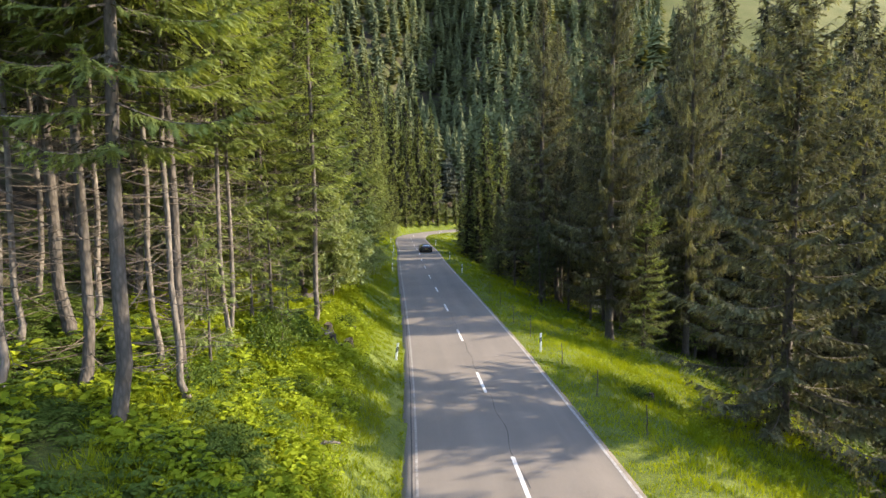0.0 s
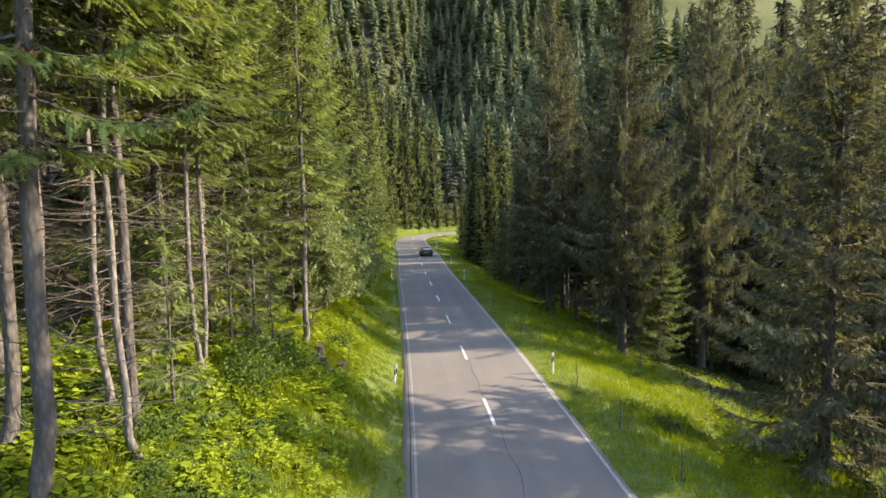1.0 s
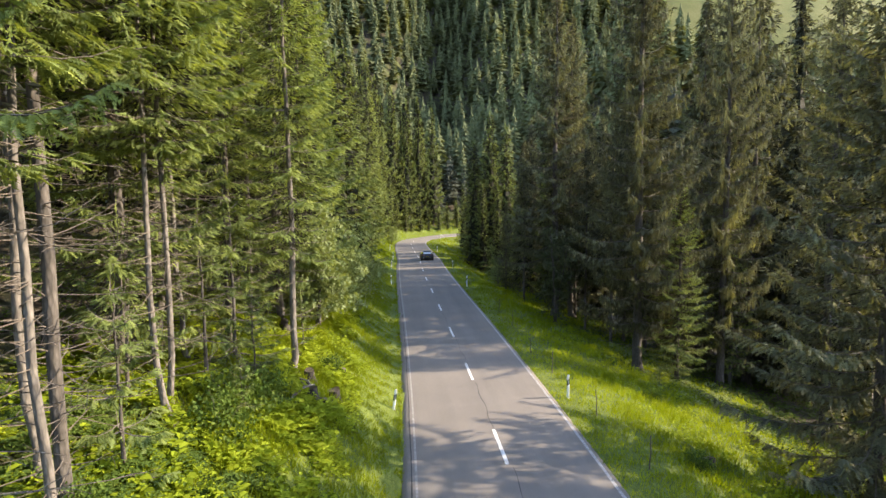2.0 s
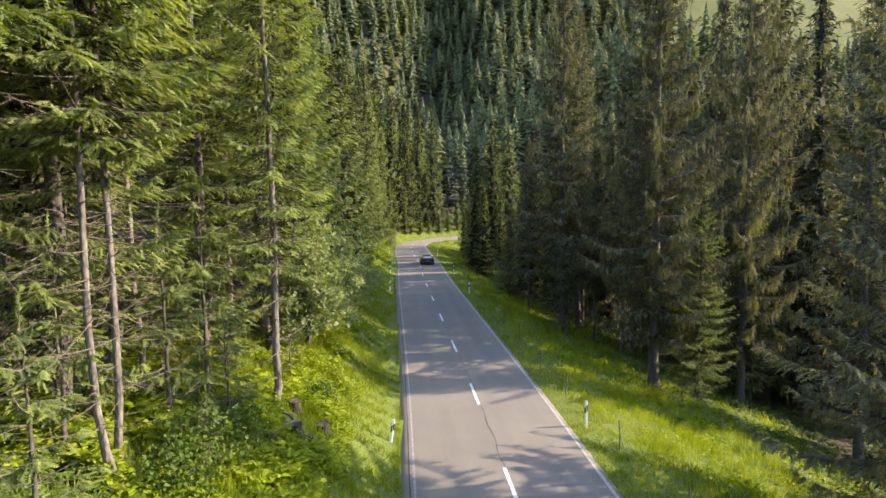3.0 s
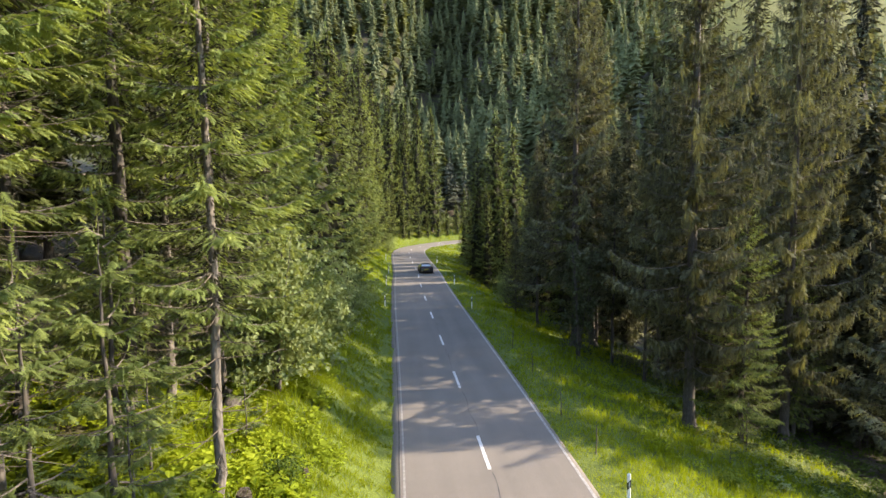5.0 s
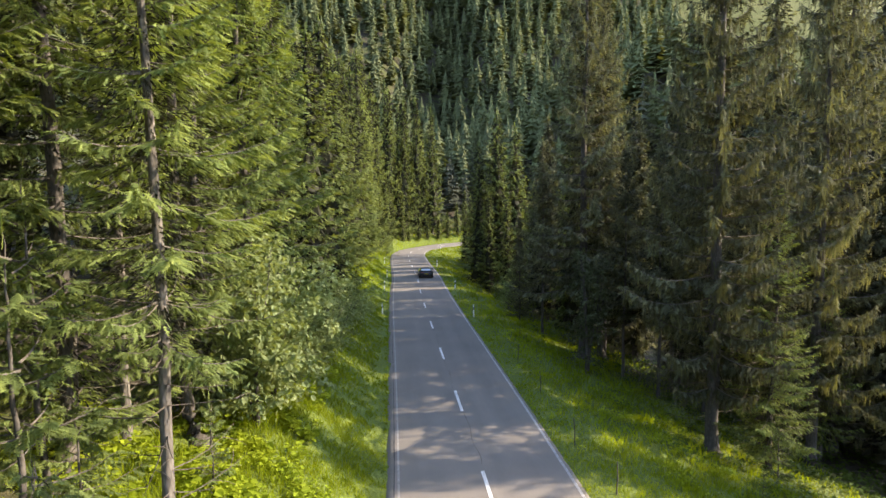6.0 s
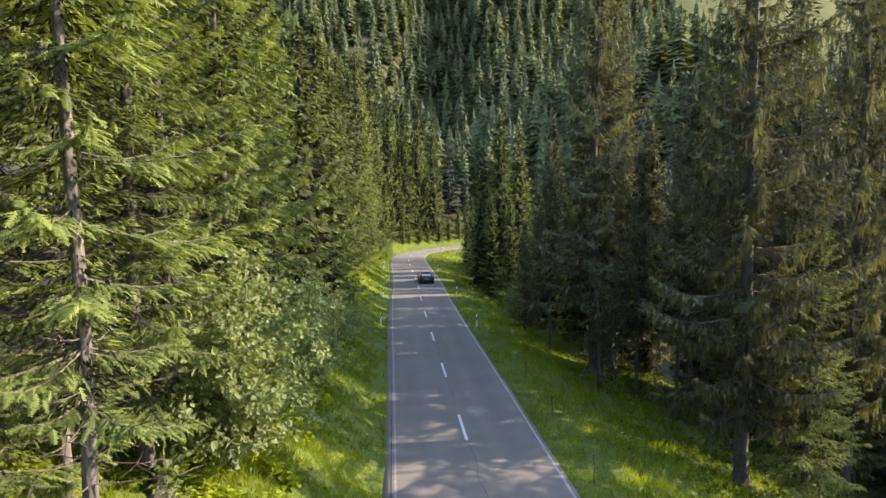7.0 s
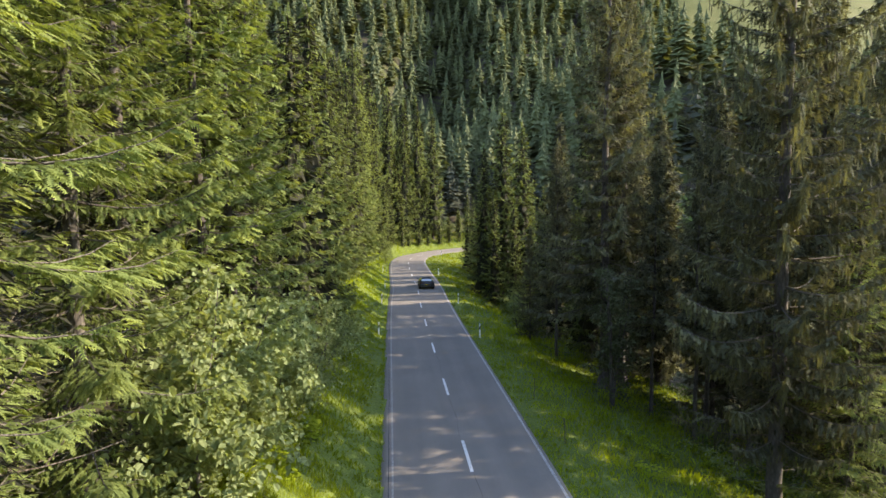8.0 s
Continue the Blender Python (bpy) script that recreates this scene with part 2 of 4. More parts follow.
# ---------------------------------------------------------------- mesh helpers
def mesh_from(name, verts, faces, material, smooth=False):
    """verts (n,3); faces: list of index arrays, each (k, 3) or (k, 4)."""
    me = bpy.data.meshes.new(name)
    verts = np.asarray(verts, np.float32)
    groups = [np.asarray(f, np.int32) for f in (faces if isinstance(faces, list) else [faces]) if len(f)]
    loops = np.concatenate([f.ravel() for f in groups])
    sizes = np.concatenate([np.full(len(f), f.shape[1], np.int32) for f in groups])
    me.vertices.add(len(verts))
    me.vertices.foreach_set("co", verts.ravel())
    me.loops.add(len(loops))
    me.loops.foreach_set("vertex_index", loops)
    me.polygons.add(len(sizes))
    me.polygons.foreach_set("loop_start", np.concatenate([[0], np.cumsum(sizes)[:-1]]).astype(np.int32))
    me.polygons.foreach_set("loop_total", sizes)
    me.polygons.foreach_set("use_smooth", np.full(len(sizes), smooth))
    me.update(calc_edges=True)
    me.materials.append(material)
    return me


def part(name, bm, material, parent, label=""):
    """Links a bmesh, or a mesh, as one mesh object under a thing or a part."""
    if isinstance(bm, bpy.types.Mesh):
        me = bm
    else:
        me = bpy.data.meshes.new(name)
        bm.to_mesh(me)
        bm.free()
        me.materials.append(material)
    ob = new(name, me)
    ob.parent = parent
    if label:
        tagged(ob, label)
    return ob


def tube(points, radii, sides=7):
    """A round stem through points; returns verts, quads."""
    p, r = np.asarray(points, float), np.asarray(radii, float)
    t = np.gradient(p, axis=0)
    t /= np.linalg.norm(t, axis=1)[:, None] + 1e-9
    ref = np.where(np.abs(t[:, 2:3]) > 0.9, np.array([[1.0, 0, 0]]), np.array([[0, 0, 1.0]]))
    a = np.cross(t, ref)
    a /= np.linalg.norm(a, axis=1)[:, None]
    b = np.cross(t, a)
    ang = np.arange(sides) * 2 * np.pi / sides
    v = p[:, None] + r[:, None, None] * (a[:, None] * np.cos(ang)[None, :, None] + b[:, None] * np.sin(ang)[None, :, None])
    n = len(p)
    i = np.arange(n - 1)[:, None] * sides
    k = np.arange(sides)[None]
    k2 = (k + 1) % sides
    q = np.stack([i + k, i + k2, i + sides + k2, i + sides + k], -1).reshape(-1, 4)
    return v.reshape(-1, 3), q


def gather(pieces):
    """Joins (verts, faces) pieces whose faces have the same size."""
    vs, fs, n = [], [], 0
    for v, f in pieces:
        vs.append(v)
        fs.append(np.asarray(f) + n)
        n += len(v)
    return np.concatenate(vs), np.concatenate(fs)


def sprays(base, way, length, width, normal, fold=0.25, belly=0.42):
    """Slim pointed leaf shapes, each folded along its rib: four corners, two triangles."""
    way = way / (np.linalg.norm(way, axis=1)[:, None] + 1e-9)
    side = np.cross(way, normal)
    side /= np.linalg.norm(side, axis=1)[:, None] + 1e-9
    up = np.cross(side, way)
    L, W = length[:, None], width[:, None]
    mid = base + way * L * belly
    v = np.stack([base, mid + side * W * 0.5 + up * W * fold, base + way * L - up * L * 0.06, mid - side * W * 0.5 + up * W * fold], 1)
    n = np.arange(len(base))[:, None] * 4
    f = np.concatenate([n + np.array([[0, 1, 2]]), n + np.array([[0, 2, 3]])])
    return v.reshape(-1, 3), f


def feathers(base, way, length, half, normal, pairs=4):
    """Flat needle sprays: a midrib with pointed side shoots on both sides, their tips hanging a little."""
    way = way / (np.linalg.norm(way, axis=1)[:, None] + 1e-9)
    side = np.cross(way, normal)
    side /= np.linalg.norm(side, axis=1)[:, None] + 1e-9
    top = np.cross(side, way)
    L, H = length[:, None], half[:, None]
    rs = np.random.RandomState(len(base))
    hang = rs.uniform(-0.1, 0.65, (len(base), 1))
    ts = np.linspace(0, 1, pairs + 1) ** 0.9
    rib = [base + way * L * t - top * H * 0.35 * t * t for t in ts]
    v = list(rib)
    for sg in (1.0, -1.0):
        for i in range(pairs):
            reach = H * (1.0 - 0.55 * ts[i] ** 1.5) * rs.uniform(0.55, 1.3, (len(base), 1))
            v.append(rib[i] + way * (reach * rs.uniform(0.7, 1.1, (len(base), 1)) + L * 0.05) + side * sg * reach - top * reach * hang)
    v = np.stack(v, 1)
    tri = np.array([(i, i + 1, pairs + 1 + i) for i in range(pairs)] + [(i + 1, i, 2 * pairs + 1 + i) for i in range(pairs)])
    f = (np.arange(len(base))[:, None, None] * (3 * pairs + 1) + tri[None]).reshape(-1, 3)
    return v.reshape(-1, 3), f


# ---------------------------------------------------------------- trees


def spruce(name, seed, height, crown_from, reach, grain, droop, needle, trunk_r, dead_from=0.0, trunk_mat=None, low_reach=0.55, curtain=0.0, gaps=0.06):
    """A spruce as a thing: trunk, boughs and a crown of small needle sprays hanging from them."""
    rs = np.random.RandomState(seed)
    thing = new(name)
    # trunk, slightly crooked, flared at its foot
    zs = np.concatenate([[-0.6, 0.0, 0.25, 0.7], np.linspace(1.6, height, 12)])
    bow = rs.uniform(-0.12, 0.12, 2)
    px = bow[0] * np.sin(zs * 0.35) + rs.normal(0, 0.02, len(zs))
    py = bow[1] * np.sin(zs * 0.3 + 1) + rs.normal(0, 0.02, len(zs))
    if dead_from > 0.9:   # foot bent uphill, as on slopes that creep
        px = px - (0.42 if trunk_r > 0.15 else 0.22) * np.exp(-np.maximum(zs, 0) / 0.7)
    rad = trunk_r * np.clip(1 - zs / height, 0.02, 1) ** 0.75 * (1 + 0.9 * np.exp(-np.maximum(zs, 0) / 0.25))
    v, f = tube(np.stack([px, py, zs], 1), rad, 9)
    part("trunk", mesh_from("trunk", v, f, trunk_mat or M_BARK, True), None, thing)
    wood, B, D, Ln, Wd, Nm, Gr = [], [], [], [], [], [], []
    z = crown_from
    up = np.array([[0, 0, 1.0]])
    pairs = 6 if grain < 1.1 else 4
    step = (0.80 + 0.02 * curtain) * (1.1 if grain > 2.5 else 1.0)

    def twigs(at, way, long, bend, growth, face=None, slim=1.0):
        """Twigs that bend down under their weight, each of one or more flat sprays end to end."""
        one = (0.25 if pairs > 4 else 0.23) * grain ** 0.6
        cnt = np.maximum(1, np.round(long / one).astype(int))
        who = np.repeat(np.arange(len(at)), cnt)
        g = (np.arange(len(who)) - np.repeat(np.cumsum(cnt) - cnt, cnt)) / cnt[who]
        q = len(who)
        axis = way[who] - up * (bend[who] * (g + 0.25))[:, None]
        B.append(at[who] + way[who] * (long[who] * g)[:, None] - up * (0.5 * bend[who] * long[who] * g * g)[:, None])
        D.append(axis + rs.normal(0, 0.17, (q, 3)))
        Ln.append(np.minimum(long[who] / cnt[who], one * 1.3) * rs.uniform(1.15, 1.5, q))
        Wd.append((0.092 - 0.025 * g) * slim * rs.uniform(0.7, 1.3, q) * grain ** 0.6)
        Nm.append((np.tile(up, (q, 1)) if face is None else face[who]) + rs.normal(0, 0.32, (q, 3)))
        Gr.append(np.clip(growth[who] + 0.5 * g + 0.15, 0, 1))

    while z < height - 0.15:
        u = (z - crown_from) / (height - crown_from)
        rr = reach * (1 - u) ** (0.52 if low_reach > 0.95 else 0.80 + 0.10 * curtain if grain < 2.5 else 0.95) * min(1.0, low_reach + u * 3.2) + 0.10
        count = int(rs.randint(4, 7) + round(0.6 * curtain)) if u < 0.8 else 4
        a0 = rs.uniform(0, 6.28)
        for k in range(count):
            if rs.rand() < gaps and u < 0.85:
                continue
            az = a0 + k * 6.283 / count + rs.normal(0, 0.22)
            L = rr * rs.uniform(0.62, 1.15)
            rise = ((0.6 - 0.35 * (curtain > 0.9)) * u - 0.02 - 0.30 * droop * (1 - u)) + rs.normal(0, 0.07 - 0.03 * (curtain > 0.9))
            n = max(4, int(3 + L * 1.6))
            s = np.linspace(0, 1, n)
            sag = -droop * 0.20 * L * np.sin(s * 2.3) * (1 - 0.6 * u) + (0.18 + 0.08 * curtain) * L * s ** 3
            out = np.array([np.cos(az), np.sin(az), 0])
            lat = np.array([-np.sin(az), np.cos(az), 0])
            wig = rs.normal(0, 0.05) * L * s ** 2
            zz = z + rs.uniform(-0.16, 0.16)
            pts = out[None] * (s * L)[:, None] + lat[None] * wig[:, None] + up * (zz + rise * L * s + sag)[:, None]
            if grain < 1.9:
                wood.append(tube(pts, 0.032 * (1 - s * 0.85) * (0.5 + L / 6), 3))
            # side twigs close the bough to a shaggy roof
            m = max(4, int(2 * L / (0.122 * grain ** 0.65 * (1 + 0.2 * curtain))) + 2)
            sp = np.linspace(0.16 if u < 0.6 else 0.03, 1.0, m) + rs.normal(0, 0.045, m)
            at = np.stack([np.interp(sp, s, pts[:, c]) for c in range(3)], 1)
            sgn = np.where(np.arange(m) % 2 == 0, -1.0, 1.0)
            tl = np.minimum((0.30 * np.clip(1.05 - sp, 0, 1) * L + 0.15 + 0.02 * grain) * rs.uniform(0.4, 1.3, m), 0.95) * (1 - 0.3 * curtain)
            tw = out[None] * (0.55 + 0.45 * np.clip(sp, 0, 1) ** 2)[:, None] + lat[None] * (sgn * rs.uniform(0.3, 1.0, m) * np.where(sp > 0.93, 0.4, 1))[:, None] - up * (0.05 + 0.22 * droop * rs.uniform(0.2, 1.1, m))[:, None]
            tw /= np.linalg.norm(tw, axis=1)[:, None]
            twigs(at, tw, tl, (0.15 + 0.8 * droop + 0.4 * curtain) * (1 - 0.6 * u) * rs.uniform(0.5, 1.3, m), 0.45 * np.clip(sp, 0, 1))
            # twigs that hang below the bough like a fringe
            q = int((4 + 17 * curtain) * L / grain ** 0.7 * (1 - 0.4 * u)) + 1
            sp = rs.uniform(0.12, 1.0, q)
            h0 = np.stack([np.interp(sp, s, pts[:, c]) for c in range(3)], 1) + lat[None] * (rs.normal(0, 0.13 - 0.04 * curtain, q) * L * (1 - sp) * 0.8)[:, None]
            twigs(h0, np.tile(-up, (q, 1)) + rs.normal(0, 0.13, (q, 3)), rs.uniform(0.14, 0.34 + 0.38 * curtain, q) * grain ** 0.3, np.zeros(q), 0.2 + 0.2 * sp, lat[None] * rs.normal(0, 0.6, (q, 1)) + out[None], 0.62)
        z += step * (1 - 0.5 * u) * rs.uniform(0.85, 1.2)
    # leader
    twigs(np.array([[px[-1], py[-1], height - 0.7]]), np.array([[0, 0, 1.0]]), np.array([1.1]), np.zeros(1), np.ones(1) * 0.5, np.array([[0, -1.0, 0]]))
    v, f = feathers(np.concatenate(B), np.concatenate(D), np.concatenate(Ln), np.concatenate(Wd), np.concatenate(Nm), pairs)
    crown = mesh_from("crown", v, f, needle)
    crown.attributes.new("growth", 'FLOAT', 'POINT').data.foreach_set("value", np.repeat(np.concatenate(Gr), 3 * pairs + 1).astype(np.float32))
    tagged(part("crown", crown, None, thing), kind="stuff")
    # dense twigs close to the stem, coloured dark as the crown's inner shade
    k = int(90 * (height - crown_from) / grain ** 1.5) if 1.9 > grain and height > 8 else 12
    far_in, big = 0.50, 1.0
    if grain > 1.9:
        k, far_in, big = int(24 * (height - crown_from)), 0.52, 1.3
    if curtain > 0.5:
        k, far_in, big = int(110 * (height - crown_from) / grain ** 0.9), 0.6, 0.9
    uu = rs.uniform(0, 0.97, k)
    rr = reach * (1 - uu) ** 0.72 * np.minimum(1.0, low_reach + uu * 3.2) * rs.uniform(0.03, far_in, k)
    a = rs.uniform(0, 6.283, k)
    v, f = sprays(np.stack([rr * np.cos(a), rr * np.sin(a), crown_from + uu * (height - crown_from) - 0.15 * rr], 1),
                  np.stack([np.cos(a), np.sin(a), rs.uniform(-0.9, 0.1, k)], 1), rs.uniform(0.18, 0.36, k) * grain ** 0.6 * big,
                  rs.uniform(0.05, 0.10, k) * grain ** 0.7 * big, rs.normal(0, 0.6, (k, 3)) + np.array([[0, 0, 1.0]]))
    if grain > 1.9:   # farther trees: dark ragged skirts added inside the crown to block light and view
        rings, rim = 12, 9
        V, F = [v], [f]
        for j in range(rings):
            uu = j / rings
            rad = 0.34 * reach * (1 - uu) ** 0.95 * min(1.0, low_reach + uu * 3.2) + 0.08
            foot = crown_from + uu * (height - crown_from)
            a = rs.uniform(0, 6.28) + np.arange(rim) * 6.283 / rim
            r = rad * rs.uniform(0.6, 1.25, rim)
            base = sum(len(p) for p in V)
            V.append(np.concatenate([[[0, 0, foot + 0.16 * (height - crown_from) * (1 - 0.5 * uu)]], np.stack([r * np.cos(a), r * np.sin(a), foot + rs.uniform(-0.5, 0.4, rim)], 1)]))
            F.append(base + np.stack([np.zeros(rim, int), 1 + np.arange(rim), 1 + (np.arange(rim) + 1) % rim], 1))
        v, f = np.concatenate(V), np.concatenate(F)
    tagged(part("inner_twigwork", mesh_from("inner_twigwork", v, f, M_INNER_SHADE), None, thing), kind="stuff")
    if wood:
        v, f = gather(wood)
        tagged(part("branchwork", mesh_from("branchwork", v, f, M_TWIG), None, thing), kind="stuff")
    if dead_from > 0:
        dead = []
        z = dead_from
        while z < crown_from + 1.5:
            for k in range(rs.randint(1, 4)):
                az, L = rs.uniform(0, 6.28), rs.uniform(0.15, 0.75) * reach
                s = np.linspace(0, 1, 5)
                o = np.array([np.cos(az), np.sin(az), 0])
                lt = np.array([-np.sin(az), np.cos(az), 0])
                p = o[None] * (s * L)[:, None] + lt[None] * (rs.normal(0, 0.15) * s ** 2 * L)[:, None] + np.array([[0, 0, 1.0]]) * (z + rs.normal(-0.1, 0.2) * L * s + 0.15 * L * s ** 2)[:, None]
                dead.append(tube(p, 0.015 * (1 - s * 0.8), 3))
                for j in range(2):
                    q0 = p[2 + j]
                    e = q0 + (o * 0.5 + lt * rs.choice([-1, 1]) * 0.6 + np.array([0, 0, rs.normal(0, 0.3)])) * L * 0.35
                    dead.append(tube(np.stack([q0, (q0 + e) / 2 + 0.02, e]), [0.008, 0.006, 0.003], 3))
            z += rs.uniform(0.15, 0.42)
        v, f = gather(dead)
        tagged(part("dead_branchwork", mesh_from("dead_branchwork", v, f, M_DEAD), None, thing, "bare dry grey branches"), kind="stuff")
    return thing

# ---------------------------------------------------------------- ground and road


def spread_axis(inner_from, inner_to, step, outer_from, outer_to):
    a = list(np.arange(inner_from, inner_to + step / 2, step))
    g, v = step, inner_to
    while v < outer_to:
        g *= 1.12
        v += g
        a.append(min(v, outer_to))
    g, v = step, inner_from
    while v > outer_from:
        g *= 1.12
        v -= g
        a.insert(0, max(v, outer_from))
    return np.array(a)


def build_ground():
    xs, ys = spread_axis(-34, 34, 0.8, -2500, 2500), spread_axis(-10, 190, 1.0, -2500, 3000)
    X, Y = np.meshgrid(xs, ys)
    Z = ground(X.ravel(), Y.ravel())
    nx, ny = len(xs), len(ys)
    i = (np.arange(ny - 1)[:, None] * nx + np.arange(nx - 1)[None]).ravel()
    me = mesh_from("ground", np.stack([X.ravel(), Y.ravel(), Z], 1), np.stack([i, i + 1, i + nx + 1, i + nx], 1), M_GROUND, True)
    d, _ = off_road(X.ravel(), Y.ravel())
    litter = np.clip((-d - 8.8 + 1.3 * wave(X.ravel(), Y.ravel(), 6, 3)) / 2.0, 0, 1) + np.clip((d - 19.5 + 1.0 * wave(X.ravel(), Y.ravel(), 6, 4)) / 2.5, 0, 1)
    wooded = np.clip((Y.ravel() - 185) / 15, 0, 1) * ((X.ravel() < 0.35 * Y.ravel() - 3) | (Y.ravel() < 297))
    litter = np.where((Y.ravel() > 150) & (wooded < 0.01) & (d > 0), 0, litter)
    litter = np.maximum(litter, np.clip((-d - 6.2) / 1.5, 0, 1) * np.clip((Y.ravel() - 140) / 12, 0, 1))
    litter = np.where((Y.ravel() > 297) & (X.ravel() > 0.35 * Y.ravel() - 3), 0.3, np.maximum(litter, wooded))
    at = me.attributes.new("litter", 'FLOAT', 'POINT')
    at.data.foreach_set("value", np.clip(litter, 0, 1).astype(np.float32))
    open_hill = (Y.ravel() > 297) & (X.ravel() > 0.35 * Y.ravel() - 3)
    me.attributes.new("pasture", 'FLOAT', 'POINT').data.foreach_set("value", open_hill.astype(np.float32))
    return tagged(new("ground", me), "sunlit green roadside bank with mossy forest floor under spruces", "ground", kind="structure")


def ribbon(name, offs, z_up, s_from, s_to, material, wobble=0.0):
    """A strip along the road between two offsets from its centre line."""
    k = np.where((STATION >= s_from) & (STATION <= s_to))[0]
    st = np.concatenate([[s_from], STATION[k], [s_to]])
    px, py = np.interp(st, STATION, LINE[:, 0]), np.interp(st, STATION, LINE[:, 1])
    tx, ty = np.interp(st, STATION, TANGENT[:, 0]), np.interp(st, STATION, TANGENT[:, 1])
    pz = np.interp(st, STATION, LINE_Z)
    cols = []
    for n, o in enumerate(offs):
        oo = o + (wobble * wave(st, st * 0, 4.0, 21 + n) if n in (0, len(offs) - 1) else 0)
        camber = -0.012 * abs(o)
        cols.append(np.stack([px + ty * oo, py - tx * oo, pz + camber + (z_up if np.isscalar(z_up) else z_up[n])], 1))
    v = np.stack(cols, 1)
    n, m = v.shape[:2]
    i = (np.arange(n - 1)[:, None] * m + np.arange(m - 1)[None]).ravel()
    me = mesh_from(name, v.reshape(-1, 3), np.stack([i, i + 1, i + m + 1, i + m], 1), material, True)
    uv = me.uv_layers.new(name="UVMap")
    li = np.empty(len(me.loops), np.int32)
    me.loops.foreach_get("vertex_index", li)
    uvs = np.stack([np.tile(np.array(offs, float), n), np.repeat(st, m)], 1)
    uv.data.foreach_set("uv", uvs[li].astype(np.float32).ravel())
    return me


def road_at(y):
    """Station of the centre line at this y."""
    return float(np.interp(y, LINE[:, 1], STATION))


def on_road(y, off):
    s = road_at(y)
    k = int(np.argmin(np.abs(STATION - s)))
    return LINE[k, 0] + TANGENT[k, 1] * off, LINE[k, 1] - TANGENT[k, 0] * off, math.degrees(math.atan2(-TANGENT[k, 0], TANGENT[k, 1]))


ground_ob = build_ground()
ROAD_END = float(STATION[-1])
road = tagged(new("road", ribbon("road", [LEFT_EDGE - 0.03, LEFT_EDGE, -3.2, -1.6, 0, 1.6, 3.1, RIGHT_EDGE, RIGHT_EDGE + 0.03], [-0.14, 0.02, 0.03, 0.03, 0.03, 0.03, 0.03, 0.02, -0.14], 0, ROAD_END, M_ASPHALT, 0.03)),
              "worn pale grey asphalt country road, partly in tree shade", "road", kind="structure")
part("edge_line", ribbon("edge_line", [-3.11, -3.03], 0.037, 0, ROAD_END, M_GHOST), None, road, "thin edge line, nearly worn away")
part("edge_line", ribbon("edge_line", [3.03, 3.14], 0.037, 0, ROAD_END, M_FAINT), None, road, "thin worn white edge line")
part("tar_seam", ribbon("tar_seam", [-3.245, -3.205], 0.036, 0, 170, M_TAR, 0.012), None, road, "dark tar seam along the edge")


def crack(y0, y1, off, seed, half=0.016):
    """A wandering crack that runs along the road."""
    s0, s1 = road_at(y0), road_at(y1)
    st = np.linspace(s0, s1, int((s1 - s0) * 3))
    rs = np.random.RandomState(seed)
    o = off + 0.10 * wave(st, st * 0, 5, seed) + 0.03 * np.cumsum(rs.normal(0, 0.35, len(st))) * 0.5
    px, py, pz = np.interp(st, STATION, LINE[:, 0]), np.interp(st, STATION, LINE[:, 1]), np.interp(st, STATION, LINE_Z)
    tx, ty = np.interp(st, STATION, TANGENT[:, 0]), np.interp(st, STATION, TANGENT[:, 1])
    w = 0.62 * half * rs.uniform(0.3, 1.5, len(st))
    rows = [np.stack([px + ty * (o + k * w), py - tx * (o + k * w), pz + 0.035 - 0.012 * np.abs(o)], 1) for k in (-1, 1)]
    v = np.stack(rows, 1).reshape(-1, 3)
    i = np.arange(len(st) - 1) * 2
    part("crack", mesh_from("crack", v, np.stack([i, i + 1, i + 3, i + 2], 1), M_TAR), None, road)


crack(27.5, 33.6, 0.03, 3, 0.02)
crack(37.5, 43.0, 0.05, 4, 0.014)
crack(46.8, 52.6, 0.02, 5, 0.012)
crack(16, 24.2, 0.1, 6, 0.02)
crack(56.4, 62, 0.05, 8, 0.012)
DASH, PERIOD, FIRST = 3.1, 9.45, 33.85
for k in range(-4, 14):
    s0 = road_at(FIRST) + k * PERIOD
    part("dash", ribbon("dash", [-0.065, 0.065], 0.037, s0, s0 + DASH, M_PAINT), None, road)

# ---------------------------------------------------------------- spruces
KINDS = {}


